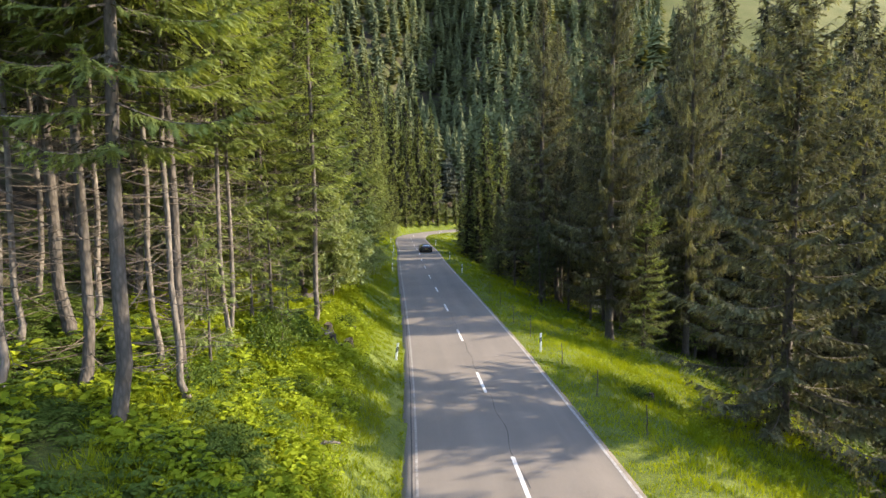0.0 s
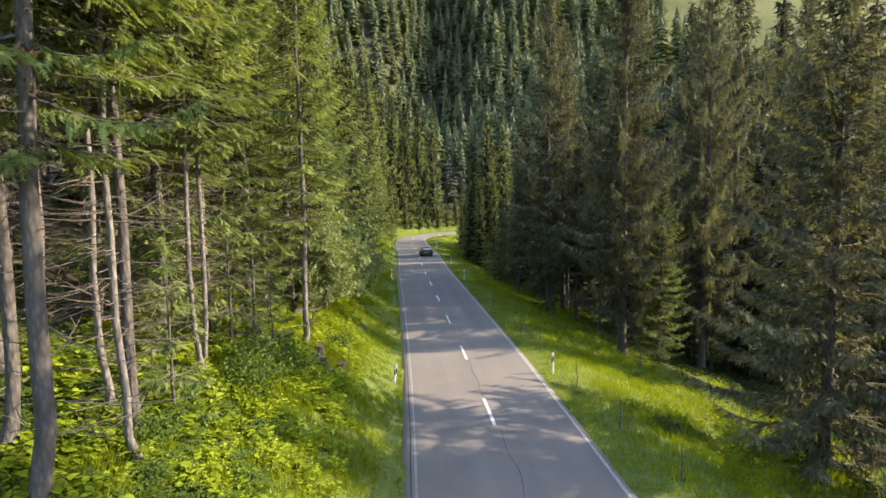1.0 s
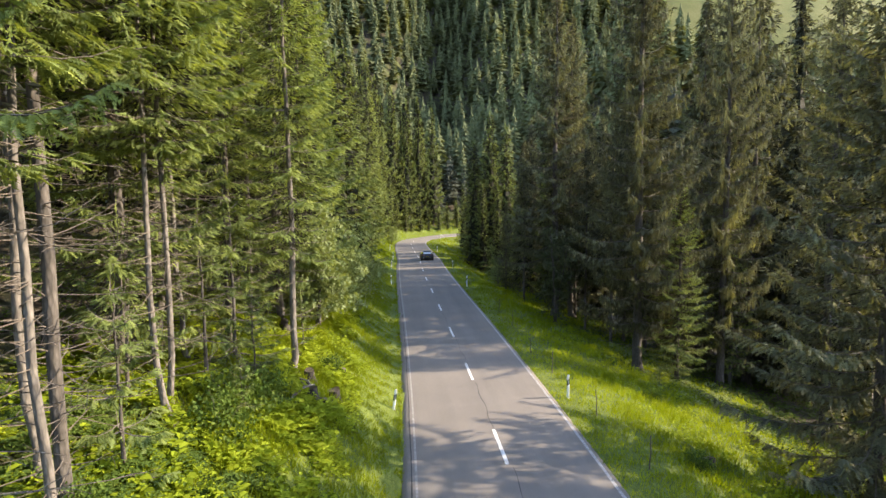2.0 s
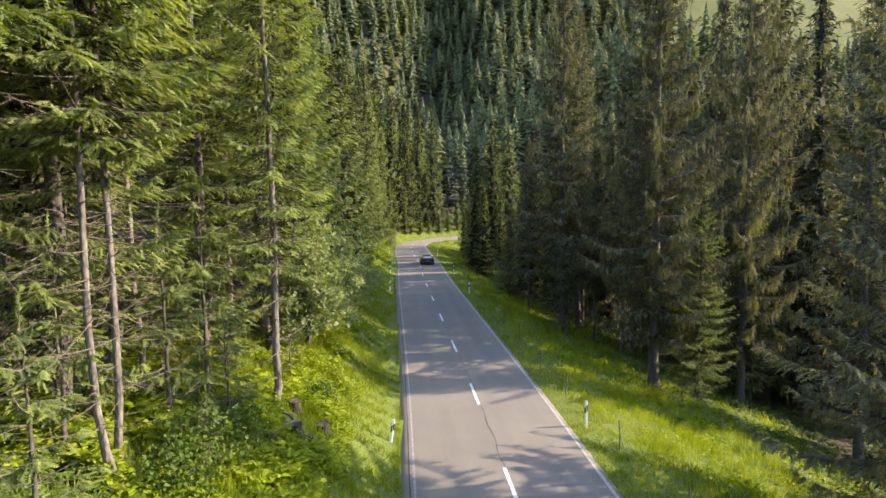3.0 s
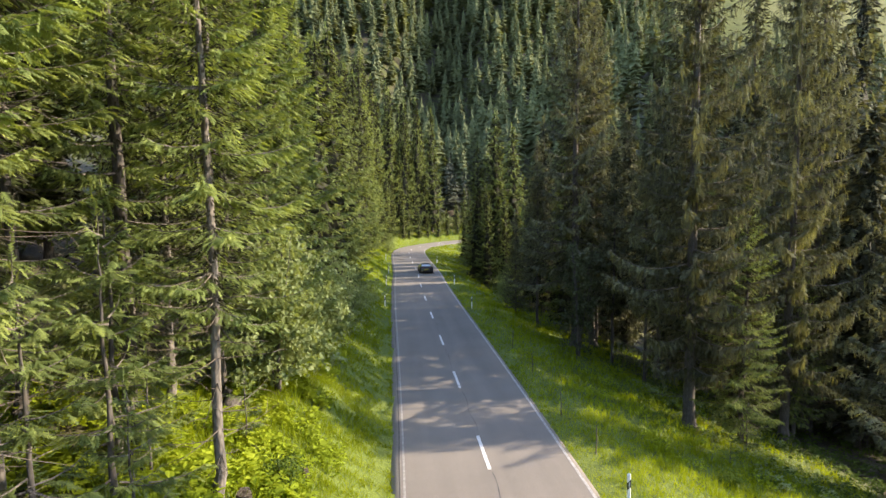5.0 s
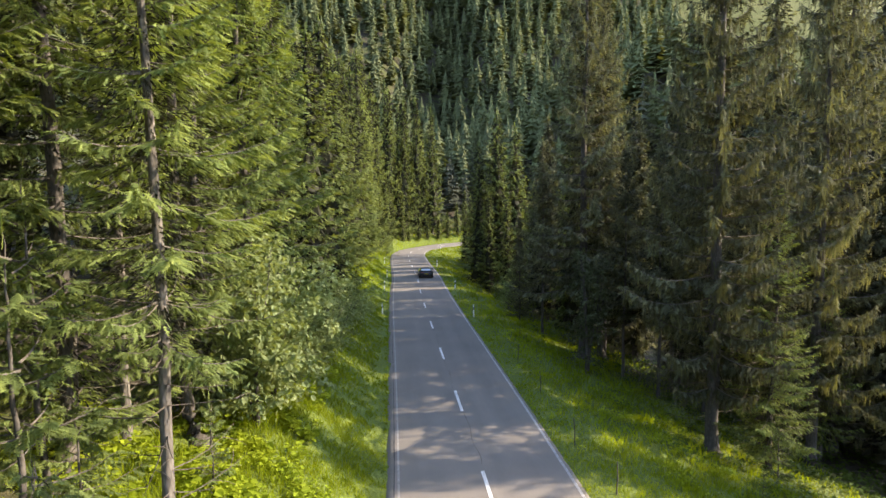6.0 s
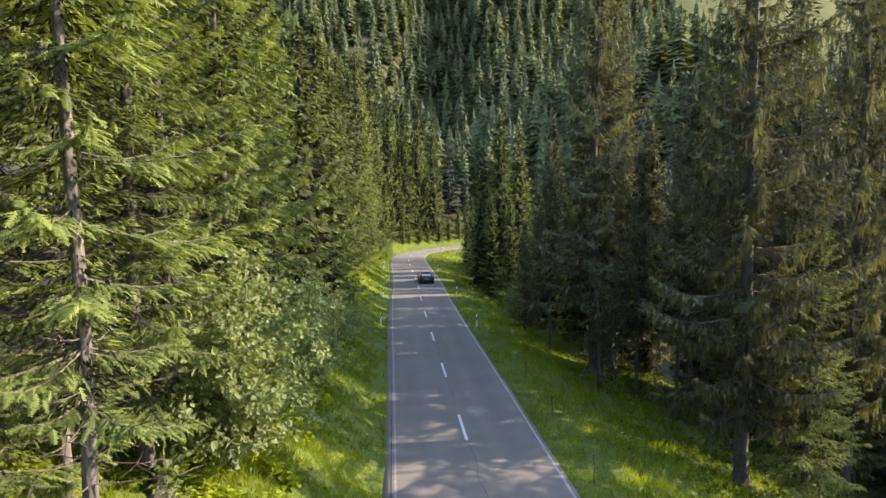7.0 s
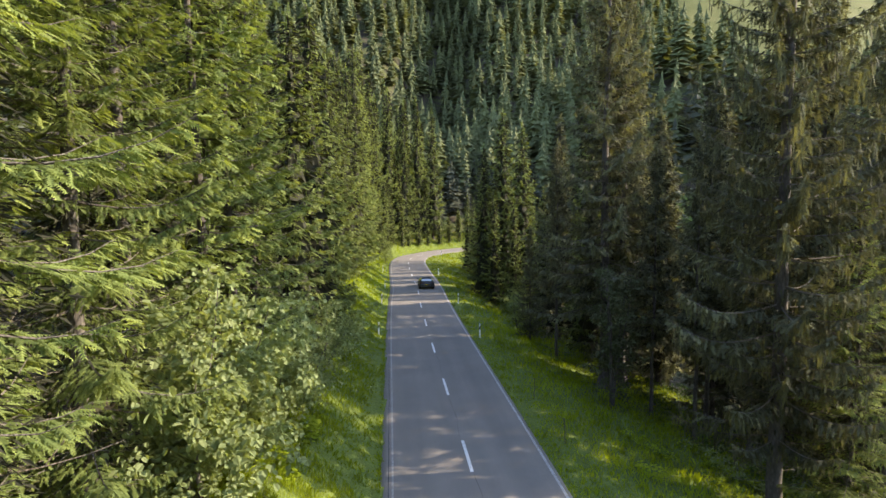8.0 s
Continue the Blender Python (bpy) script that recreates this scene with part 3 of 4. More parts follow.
def kind_of(key):
    """Each kind of spruce is built once, at the first place that needs it."""
    shapes = {
        # height, crown from, reach, grain, droop, needles, trunk radius, dead branches from, bark, spread at the foot, curtain
        "sunny_a": (21, 3.0, 3.3, 0.64, 0.40, M_NEEDLE, 0.19, 1.2, M_BARK, 0.6, 0.0),
        "sunny_b": (22, 2.0, 3.5, 0.55, 0.50, M_NEEDLE, 0.20, 1.0, M_BARK, 0.6, 0.1),
        "sunny_c": (19, 4.4, 2.4, 0.46, 0.45, M_NEEDLE, 0.118, 1.0, M_BARK_PALE, 0.5, 0.0),
        "sunny_d": (21, 2.6, 3.4, 1.7, 0.45, M_NEEDLE, 0.19, 1.0, M_BARK, 0.6, 0.1),
        "bare_a": (24, 6.2, 3.6, 0.8, 0.55, M_NEEDLE, 0.165, 1.5, M_BARK, 0.6, 0.1),
        "bare_b": (20, 9.0, 2.6, 1.0, 0.55, M_NEEDLE, 0.085, 1.2, M_BARK_PALE, 0.6, 0.1),
        "bare_d": (20, 7.2, 2.7, 0.85, 0.5, M_NEEDLE, 0.085, 1.2, M_BARK_PALE, 0.6, 0.0),
        "bare_c": (21, 8.4, 2.8, 1.0, 0.55, M_NEEDLE, 0.13, 1.0, M_BARK, 0.6, 0.1),
        "back": (21, 8.0, 2.8, 3.4, 0.55, M_NEEDLE_MID, 0.12, 1.0, M_BARK, 0.6, 0.1),
    }
    shapes.update({
        "dark_a": (29, 3.2, 5.0, 1.0, 0.16, M_NEEDLE_SHADE, 0.28, 0.8, M_BARK_DARK, 0.6, 1.0),
        "dark_d": (22, 0.5, 5.5, 1.12, 0.50, M_NEEDLE_SHADE, 0.24, 0, M_BARK_DARK, 1.0, 0.6),
        "dark_b": (28, 5.4, 4.9, 1.15, 0.55, M_NEEDLE_SHADE, 0.27, 1.0, M_BARK_DARK, 0.85, 0.66),
        "dark_c": (26, 2.4, 4.1, 1.8, 0.6, M_NEEDLE_SHADE, 0.22, 0.8, M_BARK_DARK, 0.8, 0.8),
        "dark_e": (24, 7.5, 3.8, 1.9, 0.55, M_NEEDLE_SHADE, 0.17, 0.6, M_BARK_DARK, 0.7, 0.6),
        "mid_a": (20, 1.2, 3.5, 3.0, 0.35, M_NEEDLE_MID, 0.18, 0, M_BARK, 0.9, 0.0),
        "mid_b": (22, 1.6, 3.7, 3.2, 0.5, M_NEEDLE_MID, 0.18, 0, M_BARK, 0.9, 0.1),
        "mid_c": (21, 1.0, 3.3, 2.9, 0.6, M_NEEDLE_MID, 0.18, 0, M_BARK, 0.9, 0.25),
        "mid_dark": (24, 1.5, 3.9, 3.0, 0.6, M_NEEDLE_SHADE, 0.2, 0, M_BARK_DARK, 0.85, 0.52),
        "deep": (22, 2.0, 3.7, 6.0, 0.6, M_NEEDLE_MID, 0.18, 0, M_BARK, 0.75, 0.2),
        "deep_dark": (23, 2.0, 4.0, 6.0, 0.6, M_NEEDLE_SHADE, 0.18, 0, M_BARK, 0.75, 0.5),
        "young": (4.5, 0.3, 1.3, 0.6, 0.4, M_NEEDLE, 0.05, 0, M_BARK, 0.9, 0.0),
    })
    if key not in KINDS:
        KINDS[key] = spruce("spruce", 11 + 7 * len(KINDS), *shapes[key])
        return KINDS[key], shapes[key][0], True
    return KINDS[key], shapes[key][0], False


LABELS = {
    "sunny": "bright green sunlit spruce on the roadside bank",
    "back": "slim spruce standing inside the shaded wood",
    "bare": "tall spruce with bare trunk and dry lower branches",
    "dark": "tall dark spruce with drooping boughs below the road",
    "mid": "spruce in the dense wood along the road",
    "deep": "spruce deep inside the dense wood",
    "young": "young bushy green spruce on the bank",
}


def plant(key, x, y, height, turn=0.0, lean=(0.0, 0.0), wide=1.0):
    thing, own, fresh = kind_of(key)
    s = height / own
    m = pose(x, y, float(ground(x, y)[0]) - 0.05, lean[0], lean[1], turn) @ Matrix.Diagonal((s * wide, s * wide, s, 1))
    if fresh:
        thing.matrix_basis = m
    else:
        keep = thing.scale.copy()
        thing.scale = (1, 1, 1)
        thing = copy_thing(thing, m)
        KINDS[key].scale = keep
    return tagged(thing, LABELS[key.split("_")[0]], "spruce tree", "spruces along the road")


# kind, x, y, height, turn
TRUNK_WOOD = [
    ("bare_a", -9.7, 12.6, 25, 0), ("bare_c", -11.5, 14.1, 22, 40), ("bare_a", -13.6, 16.1, 24, 200), ("bare_b", -12.6, 12.8, 21, 90),
    ("bare_b", -13.8, 15.0, 20, 130), ("bare_b", -15.3, 18.1, 21, 10), ("bare_b", -13.4, 17.9, 22, 70), ("bare_b", -10.9, 16.2, 21, 160),
    ("bare_b", -9.65, 14.7, 20, 250), ("bare_c", -9.9, 15.5, 21, 300), ("bare_c", -13.8, 21.1, 22, 20), ("bare_d", -10.35, 20.0, 20, 200),
    ("bare_d", -10.4, 20.8, 20, 330), ("sunny_c", -8.8, 27.4, 21, 0), ("sunny_a", -12.5, 24.6, 22, 30), ("bare_b", -11.5, 23.9, 21, 250),
    ("bare_c", -13.7, 27.7, 22, 100),
]
BANK_WOOD = [
    ("sunny_b", -11.9, 29.3, 22, 80), ("sunny_b", -11.0, 33.2, 21, 170), ("sunny_b", -12.2, 21.8, 22, 10),
    ("sunny_a", -11.8, 36.6, 22, 270), ("sunny_d", -11.4, 40.5, 22, 150), ("sunny_d", -11.9, 44.5, 22, 60), ("sunny_d", -12.4, 48.8, 21, 0),
    ("sunny_c", -11.6, 31.2, 20, 45), ("young", -10.6, 23.4, 5.6, 0), ("young", -11.3, 20.4, 5.0, 70), ("young", -10.4, 25.8, 6.4, 140), ("young", -11.4, 27.4, 7.0, 300), ("young", -12.8, 23.0, 7.0, 250), ("mid_c", -11.4, 57.0, 20, 0, (0, 0), 1.1), ("mid_a", -11.4, 52.6, 18, 0),
]
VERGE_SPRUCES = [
    # unseen dark_d at y 10.4 and mid_dark trees, added to shade the bank
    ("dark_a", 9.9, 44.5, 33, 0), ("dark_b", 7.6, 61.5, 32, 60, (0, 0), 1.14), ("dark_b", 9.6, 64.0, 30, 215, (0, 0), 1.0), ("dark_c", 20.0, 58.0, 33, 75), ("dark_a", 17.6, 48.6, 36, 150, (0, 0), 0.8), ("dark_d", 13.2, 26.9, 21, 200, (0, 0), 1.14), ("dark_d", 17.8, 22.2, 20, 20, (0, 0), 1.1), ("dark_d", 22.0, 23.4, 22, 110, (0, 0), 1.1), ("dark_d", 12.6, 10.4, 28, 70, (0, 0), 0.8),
    # sunny_d added: its brighter needles stand in for the tall spruce's sunlit side
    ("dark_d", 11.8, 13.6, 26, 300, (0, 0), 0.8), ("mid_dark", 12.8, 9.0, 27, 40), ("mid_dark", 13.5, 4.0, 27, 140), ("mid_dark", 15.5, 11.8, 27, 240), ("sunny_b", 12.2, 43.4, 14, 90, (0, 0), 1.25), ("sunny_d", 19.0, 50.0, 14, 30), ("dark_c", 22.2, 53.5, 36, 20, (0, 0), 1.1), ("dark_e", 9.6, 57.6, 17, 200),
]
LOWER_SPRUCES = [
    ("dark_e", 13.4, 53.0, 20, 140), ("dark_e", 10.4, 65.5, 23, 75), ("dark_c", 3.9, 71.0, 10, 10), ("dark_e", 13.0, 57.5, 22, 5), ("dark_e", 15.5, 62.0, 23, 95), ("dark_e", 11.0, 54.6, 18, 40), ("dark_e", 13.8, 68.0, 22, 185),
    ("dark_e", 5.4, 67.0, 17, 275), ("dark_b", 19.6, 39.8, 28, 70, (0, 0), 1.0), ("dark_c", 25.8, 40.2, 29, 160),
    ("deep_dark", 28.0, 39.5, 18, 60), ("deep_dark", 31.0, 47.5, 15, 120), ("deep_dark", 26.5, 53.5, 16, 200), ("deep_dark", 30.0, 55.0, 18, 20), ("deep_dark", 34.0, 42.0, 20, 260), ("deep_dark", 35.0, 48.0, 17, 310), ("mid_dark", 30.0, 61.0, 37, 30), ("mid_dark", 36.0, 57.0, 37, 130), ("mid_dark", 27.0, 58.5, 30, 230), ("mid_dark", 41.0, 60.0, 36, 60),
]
planted = [plant(*row) for row in TRUNK_WOOD + BANK_WOOD + VERGE_SPRUCES + LOWER_SPRUCES]


def paint_mark(tree, height, tall):
    """A forester's red paint mark round part of a trunk."""
    trunk = [c for c in tree.children if c.name.startswith("trunk")][0]
    co = np.empty(len(trunk.data.vertices) * 3, np.float32)
    trunk.data.vertices.foreach_get("co", co)
    rings = co.reshape(-1, 9, 3)
    mid = rings.mean(1)
    rad = np.linalg.norm(rings - mid[:, None], axis=2).mean(1)
    zs = height + np.array([-0.5, -0.2, 0.2, 0.5]) * tall
    arc = np.linspace(-2.6, 0.2, 9)
    v = []
    for k, z in enumerate(zs):
        c = [np.interp(z, mid[:, 2], mid[:, i]) for i in (0, 1)]
        r = np.interp(z, mid[:, 2], rad) + 0.006
        a = arc if k in (1, 2) else -1.2 + (arc + 1.2) * 0.75
        v.append(np.stack([c[0] + r * np.cos(a), c[1] + r * np.sin(a), z + 0.03 * np.sin(a * 7 + k)], 1))
    i = (np.arange(3)[:, None] * 9 + np.arange(8)[None]).ravel()
    part("paint_mark", mesh_from("paint_mark", np.concatenate(v), np.stack([i, i + 1, i + 10, i + 9], 1), M_MARK, True), None, tree, "faded red paint mark on bark")


first = planted[0]
paint_mark(first, (10.75 - first.matrix_basis.translation.z) / first.matrix_basis.to_scale().z, 0.24)

rs_trees = np.random.RandomState(4)


def fill(rows):
    """Wood along the road: kinds, side offset from and to, stretch of the centre line (by its y at first, then metres on), spacing, heights."""
    done = []
    for kinds, o0, o1, y0, y1, gap, h0, h1 in rows:
        s, s1 = road_at(min(y0, 138)) + max(y0 - 138, 0), road_at(min(y1, 138)) + max(y1 - 138, 0)
        while s < s1:
            o, ss = rs_trees.uniform(o0, o1), s + rs_trees.uniform(-gap, gap) * 0.35
            k = int(np.argmin(np.abs(STATION - ss)))
            px, py = LINE[k, 0] + TANGENT[k, 1] * o, LINE[k, 1] - TANGENT[k, 0] * o
            if all((px - a) ** 2 + (py - b) ** 2 > 3.4 for a, b in done):
                done.append((px, py))
                high = rs_trees.uniform(h0, h1)
                if o < 0 and ss > 112:
                    # the tree tops climb towards the spur at the bend and end at the valley beyond it
                    if px > -5.5 and py > 138:
                        continue
                    top = (18.3 + (ss - 110) * (0.215 + 0.004 * (-o - 8.5))) * np.interp(ss, (206, 214, 222, 232), (1, 0.95, 0.8, 0.6))
                    high = float(np.clip(top - ground(px, py)[0], 11, 34)) * rs_trees.uniform(0.84, 1.02)
                plant(kinds[rs_trees.randint(len(kinds))], px, py, high, rs_trees.uniform(0, 360), (0, 0), rs_trees.uniform(0.8, 1.1) * min(1, 24 / high))
            s += gap * rs_trees.uniform(0.75, 1.25)


fill([
    (("mid_a", "mid_b", "mid_c"), -9.8, -7.4, 60, 94, 3.9, 18, 22),
    (("mid_a", "mid_b", "mid_c"), -10.2, -7.6, 97, 190, 4.3, 22, 27),
    (("deep", "mid_c", "mid_b"), -15.0, -11.5, 52, 190, 4.6, 21, 26),
    (("back",), -20, -15.5, 8, 34, 2.6, 19, 24),
    (("back",), -27, -21, 4, 50, 3.2, 19, 24),
    (("deep",), -35, -28, 4, 60, 4.0, 20, 25),
    (("deep",), -20, -16, 34, 190, 4.6, 21, 26),
    (("deep",), -27, -22, 60, 190, 4.6, 21, 27),
])
fill([
    (("mid_dark", "mid_b"), 12.5, 15.5, 68, 80, 3.4, 19, 22),
    (("mid_b",), 12.5, 15.5, 82, 92, 3.8, 13, 16),
    (("mid_dark", "deep_dark"), 17, 22, 62, 84, 4.0, 20, 23),
    (("deep_dark", "deep"), 16, 22, 84, 128, 3.6, 15, 18),
    # mostly hidden row, added to shade the verge inside the bend
    (("mid_b", "mid_a"), 10.5, 14.0, 106, 136, 3.6, 13, 16),
    (("deep_dark",), 27, 36, 50, 82, 4.0, 18, 23),
    (("deep_dark",), 28, 36, 84, 120, 4.5, 14, 17),
    (("deep_dark",), 40, 50, 46, 110, 4.5, 20, 26),
])
for row in [("mid_a", 1.8, 96.5, 19.6, 0), ("mid_b", 4.3, 97.0, 24.5, 50), ("mid_b", 6.5, 95.0, 23.0, 100), ("mid_b", 4.8, 89.5, 13, 150), ("mid_a", 2.8, 92.5, 13, 200), ("mid_b", 7.6, 88.0, 14, 30), ("mid_a", 7.6, 103.0, 21, 80), ("mid_b", 2.2, 103.5, 17, 10), ("mid_a", 5.4, 109.0, 22, 200)]:
    plant(*row)


# edge of the wood round the outside of the bend
for k, ss in enumerate(np.arange(192, 268, 1.5)):
    o = rs_trees.uniform(-6.8, -5.4) if k % 2 else rs_trees.uniform(-9.5, -7)
    i = int(np.argmin(np.abs(STATION - ss)))
    ex, ey = LINE[i, 0] + TANGENT[i, 1] * o, LINE[i, 1] - TANGENT[i, 0] * o
    plant(("mid_c", "mid_a", "deep")[k % 3], ex, ey, rs_trees.uniform(4, 8) if k % 2 or ex > -5 else rs_trees.uniform(13, 18), rs_trees.uniform(0, 360), (0, 0), 1.15)


def far_wood(name, places, heights, seed, material, skirts=27, rim=11, label="", slim=0.18):
    """A wood seen from afar: every tree is a stack of ragged bough skirts round its stem; all joined."""
    rs = np.random.RandomState(seed)
    n = len(places)
    x, y = places[:, 0], places[:, 1]
    z = ground(x, y)
    wide = heights * slim * rs.uniform(0.8, 1.25, n)
    V, F, at = [], [], 0
    for k in range(skirts):
        u = (k + rs.uniform(-0.25, 0.25, n)) / skirts
        reach = wide * (1 - u) ** 0.85 + 0.12
        foot = z + heights * (0.07 + 0.86 * u)
        top = np.minimum(foot + heights * (0.07 if k < skirts - 1 else 0.10), z + heights * 1.03)
        lean = rs.normal(0, 0.12, (2, n)) * reach
        V.append(np.stack([x, y, top], 1))
        spin = rs.uniform(0, 6.283, n)
        for j in range(rim):
            a = spin + (j + rs.uniform(-0.3, 0.3, n)) * 6.2832 / rim
            r = reach * (rs.uniform(0.7, 1.35, n) if j % 2 else rs.uniform(0.35, 0.75, n))
            V.append(np.stack([x + lean[0] + r * np.cos(a), y + lean[1] + r * np.sin(a), foot + (rs.uniform(-0.35, 0.2, n) if j % 2 else rs.uniform(0.0, 0.4, n)) * reach * 0.7], 1))
        c = at + np.arange(n)[:, None]
        F += [np.concatenate([c, c + (1 + j) * n, c + (1 + (j + 1) % rim) * n], 1) for j in range(rim)]
        at += n * (rim + 1)
    return tagged(new(name, mesh_from(name, np.concatenate(V), np.concatenate(F), material)), label, "wood", kind="stuff")


def hill_places(seed, count, x0, x1, y0, y1, space):
    rs = np.random.RandomState(seed)
    cell, out = {}, []
    for _ in range(count):
        x, y = rs.uniform(x0, x1), rs.uniform(y0, y1)
        if abs(x + 3) > 0.80 * (y - 0) + 20:
            continue
        if x > 0.35 * y - 3 - 4 * math.sin(y * 0.05) and y > 297:   # the hill pasture stays open
            continue
        c = (int(x / space), int(y / space))
        if any(math.hypot(x - a, y - b) < space for i in (-1, 0, 1) for j in (-1, 0, 1) for a, b in cell.get((c[0] + i, c[1] + j), ())):
            continue
        cell.setdefault(c, []).append((x, y))
        out.append((x, y))
    return np.array(out)


spots = hill_places(3, 40000, -340, 430, 190, 470, 6.8)
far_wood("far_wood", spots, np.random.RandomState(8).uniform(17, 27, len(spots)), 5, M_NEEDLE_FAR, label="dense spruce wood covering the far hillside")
rs_low = np.random.RandomState(12)
low = []
for gx in np.arange(44, 250, 8.5):
    for gy in np.arange(36, 330, 8.5):
        px, py = gx + rs_low.uniform(-3, 3), gy + rs_low.uniform(-3, 3)
        if (off_road(px, py)[0][0] > (54 if py > 48 else 64) or (px > 48 and 125 < py < 205 and abs(off_road(px, py)[0][0]) > 9)) and px < 0.85 * py + 90 and (py < 205 or px > 0.55 * py):
            low.append((px, py))
# the hollow beyond the bend
for gx in np.arange(-7, 46, 4.2):
    for gy in np.arange(174, 215, 4.6):
        px, py = gx + rs_low.uniform(-2, 2), gy + rs_low.uniform(-2, 2)
        if off_road(px, py)[0][0] < -9 or py > 196:
            low.append((px, py))
low = np.array(low)
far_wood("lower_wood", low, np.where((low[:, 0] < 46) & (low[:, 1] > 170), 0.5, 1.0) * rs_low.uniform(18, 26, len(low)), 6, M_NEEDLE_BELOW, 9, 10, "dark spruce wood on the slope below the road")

# ---------------------------------------------------------------- roadside things
M_WHITE = plain("white post plastic", (0.78, 0.78, 0.76), 0.5, vary=0.08, scale=12)
M_BLACK = plain("black post band", (0.02, 0.02, 0.022), 0.5)
M_REFLECT = plain("grey reflector", (0.55, 0.57, 0.6), 0.25, 0.3)
M_STAKE = bark("weathered stake wood", (0.06, 0.05, 0.04), (0.20, 0.17, 0.13), 14)
M_CUT = bark("weathered cut wood", (0.11, 0.085, 0.06), (0.26, 0.21, 0.155), 10)
M_STUMP = bark("dark stump bark", (0.018, 0.014, 0.011), (0.085, 0.066, 0.05), 9)


def solid(bm, bevel=0.0):
    if bevel:
        bmesh.ops.bevel(bm, geom=bm.edges[:], offset=bevel, segments=2, affect='EDGES')
    return bm


def prism(outline, z0, z1, top=None, shift=(0, 0)):
    """An upright prism of an outline; top: the outline's scale at its upper end."""
    bm = bmesh.new()
    k = 1.0 if top is None else top
    lo = [bm.verts.new((x, y, z0)) for x, y in outline]
    hi = [bm.verts.new((x * k + shift[0], y * k + shift[1], z1)) for x, y in outline]
    bm.faces.new(lo[::-1])
    bm.faces.new(hi)
    n = len(outline)
    for i in range(n):
        bm.faces.new((lo[i], lo[(i + 1) % n], hi[(i + 1) % n], hi[i]))
    return bm


def delineator():
    """A white road post, rounded wedge in section, with a slanted black band and a reflector in it."""
    thing = new("delineator_post")
    sec = [(-0.06, -0.045), (-0.035, -0.06), (0.035, -0.06), (0.06, -0.045), (0.045, 0.03), (0.02, 0.055), (-0.02, 0.055), (-0.045, 0.03)]
    bm = prism(sec, -0.3, 0.68)
    part("body", solid(bm, 0.004), M_WHITE, thing)
    bm = bmesh.new()
    n = len(sec)
    slant = lambda x: 0.06 * x / 0.06
    lo = [bm.verts.new((x * 1.03, y * 1.03, 0.66 + slant(x) * 0.9)) for x, y in sec]
    hi = [bm.verts.new((x * 1.03, y * 1.03, 0.90 + slant(x) * 0.9)) for x, y in sec]
    bm.faces.new(lo[::-1])
    bm.faces.new(hi)
    for i in range(n):
        bm.faces.new((lo[i], lo[(i + 1) % n], hi[(i + 1) % n], hi[i]))
    part("band", bm, M_BLACK, thing, "slanted black band")
    bm = bmesh.new()
    lo = [bm.verts.new((x, y, 0.84 + slant(x) * 0.9)) for x, y in sec]
    hi = [bm.verts.new((x * 0.9, y * 0.9, 1.10 + slant(x) * 0.5)) for x, y in sec]
    bm.faces.new(lo[::-1])
    bm.faces.new(hi)
    for i in range(n):
        bm.faces.new((lo[i], lo[(i + 1) % n], hi[(i + 1) % n], hi[i]))
    part("head", bm, M_WHITE, thing)
    bm = bmesh.new()
    bmesh.ops.create_cube(bm, size=1.0, matrix=Matrix.Translation((0.0, -0.064, 0.78)) @ Matrix.Diagonal((0.04, 0.012, 0.17, 1)))
    part("reflector", solid(bm, 0.004), M_REFLECT, thing, "small silver reflector")
    return tagged(thing, "white plastic road post with slanted black band in grass", "road post", "posts along the road")


def stake(height):
    thing = new("wooden_stake")
    z = np.linspace(-0.3, height, 6)
    rs = np.random.RandomState(int(height * 100))
    v, f = tube(np.stack([rs.normal(0, 0.012, 6), rs.normal(0, 0.012, 6), z], 1), np.linspace(0.028, 0.018, 6), 6)
    part("pole", mesh_from("pole", v, f, M_STAKE, True), None, thing)
    bm = prism([(0.02 * math.cos(a * 1.05), 0.02 * math.sin(a * 1.05)) for a in range(6)], height - 0.01, height + 0.04, 0.3)
    part("tip", bm, M_STAKE, thing)
    return tagged(thing, "thin grey wooden stake standing in the verge", "stake", "stakes along the verge")


def ground_z(x, y):
    return float(ground(x, y)[0])


post = None
for y, off in [(30.6, 3.95), (66.9, 3.95), (84.1, 4.1), (109.8, 4.0), (150.0, 4.2), (29.85, -3.92), (67.9, -4.05), (83.0, -4.1), (95.0, -4.1), (112.4, -4.4)]:
    x, yy, a = on_road(y, off)
    m = pose(x, yy, ground_z(x, yy) - 0.02, 0, 0, a)
    if y < 30 and off < 0:   # this one has sunk and leans
        m = pose(x, yy, ground_z(x, yy) - 0.16, 0, 8, a)
    if post is None:
        post = delineator()
        post.matrix_basis = m
    else:
        copy_thing(post, m)
poles = None
for y, off, lean in [(19.6, 5.2, 2), (24.0, 4.7, -3), (29.3, 4.6, 3), (35.2, 4.3, -2), (39.4, 4.1, 2), (46.0, 4.5, 3), (52.5, 4.6, -3)]:
    x, yy, a = on_road(y, off)
    m = pose(x, yy, ground_z(x, yy) - 0.02, lean, -lean, a)
    if poles is None:
        poles = stake(1.15)
        poles.matrix_basis = m
    else:
        copy_thing(poles, m)


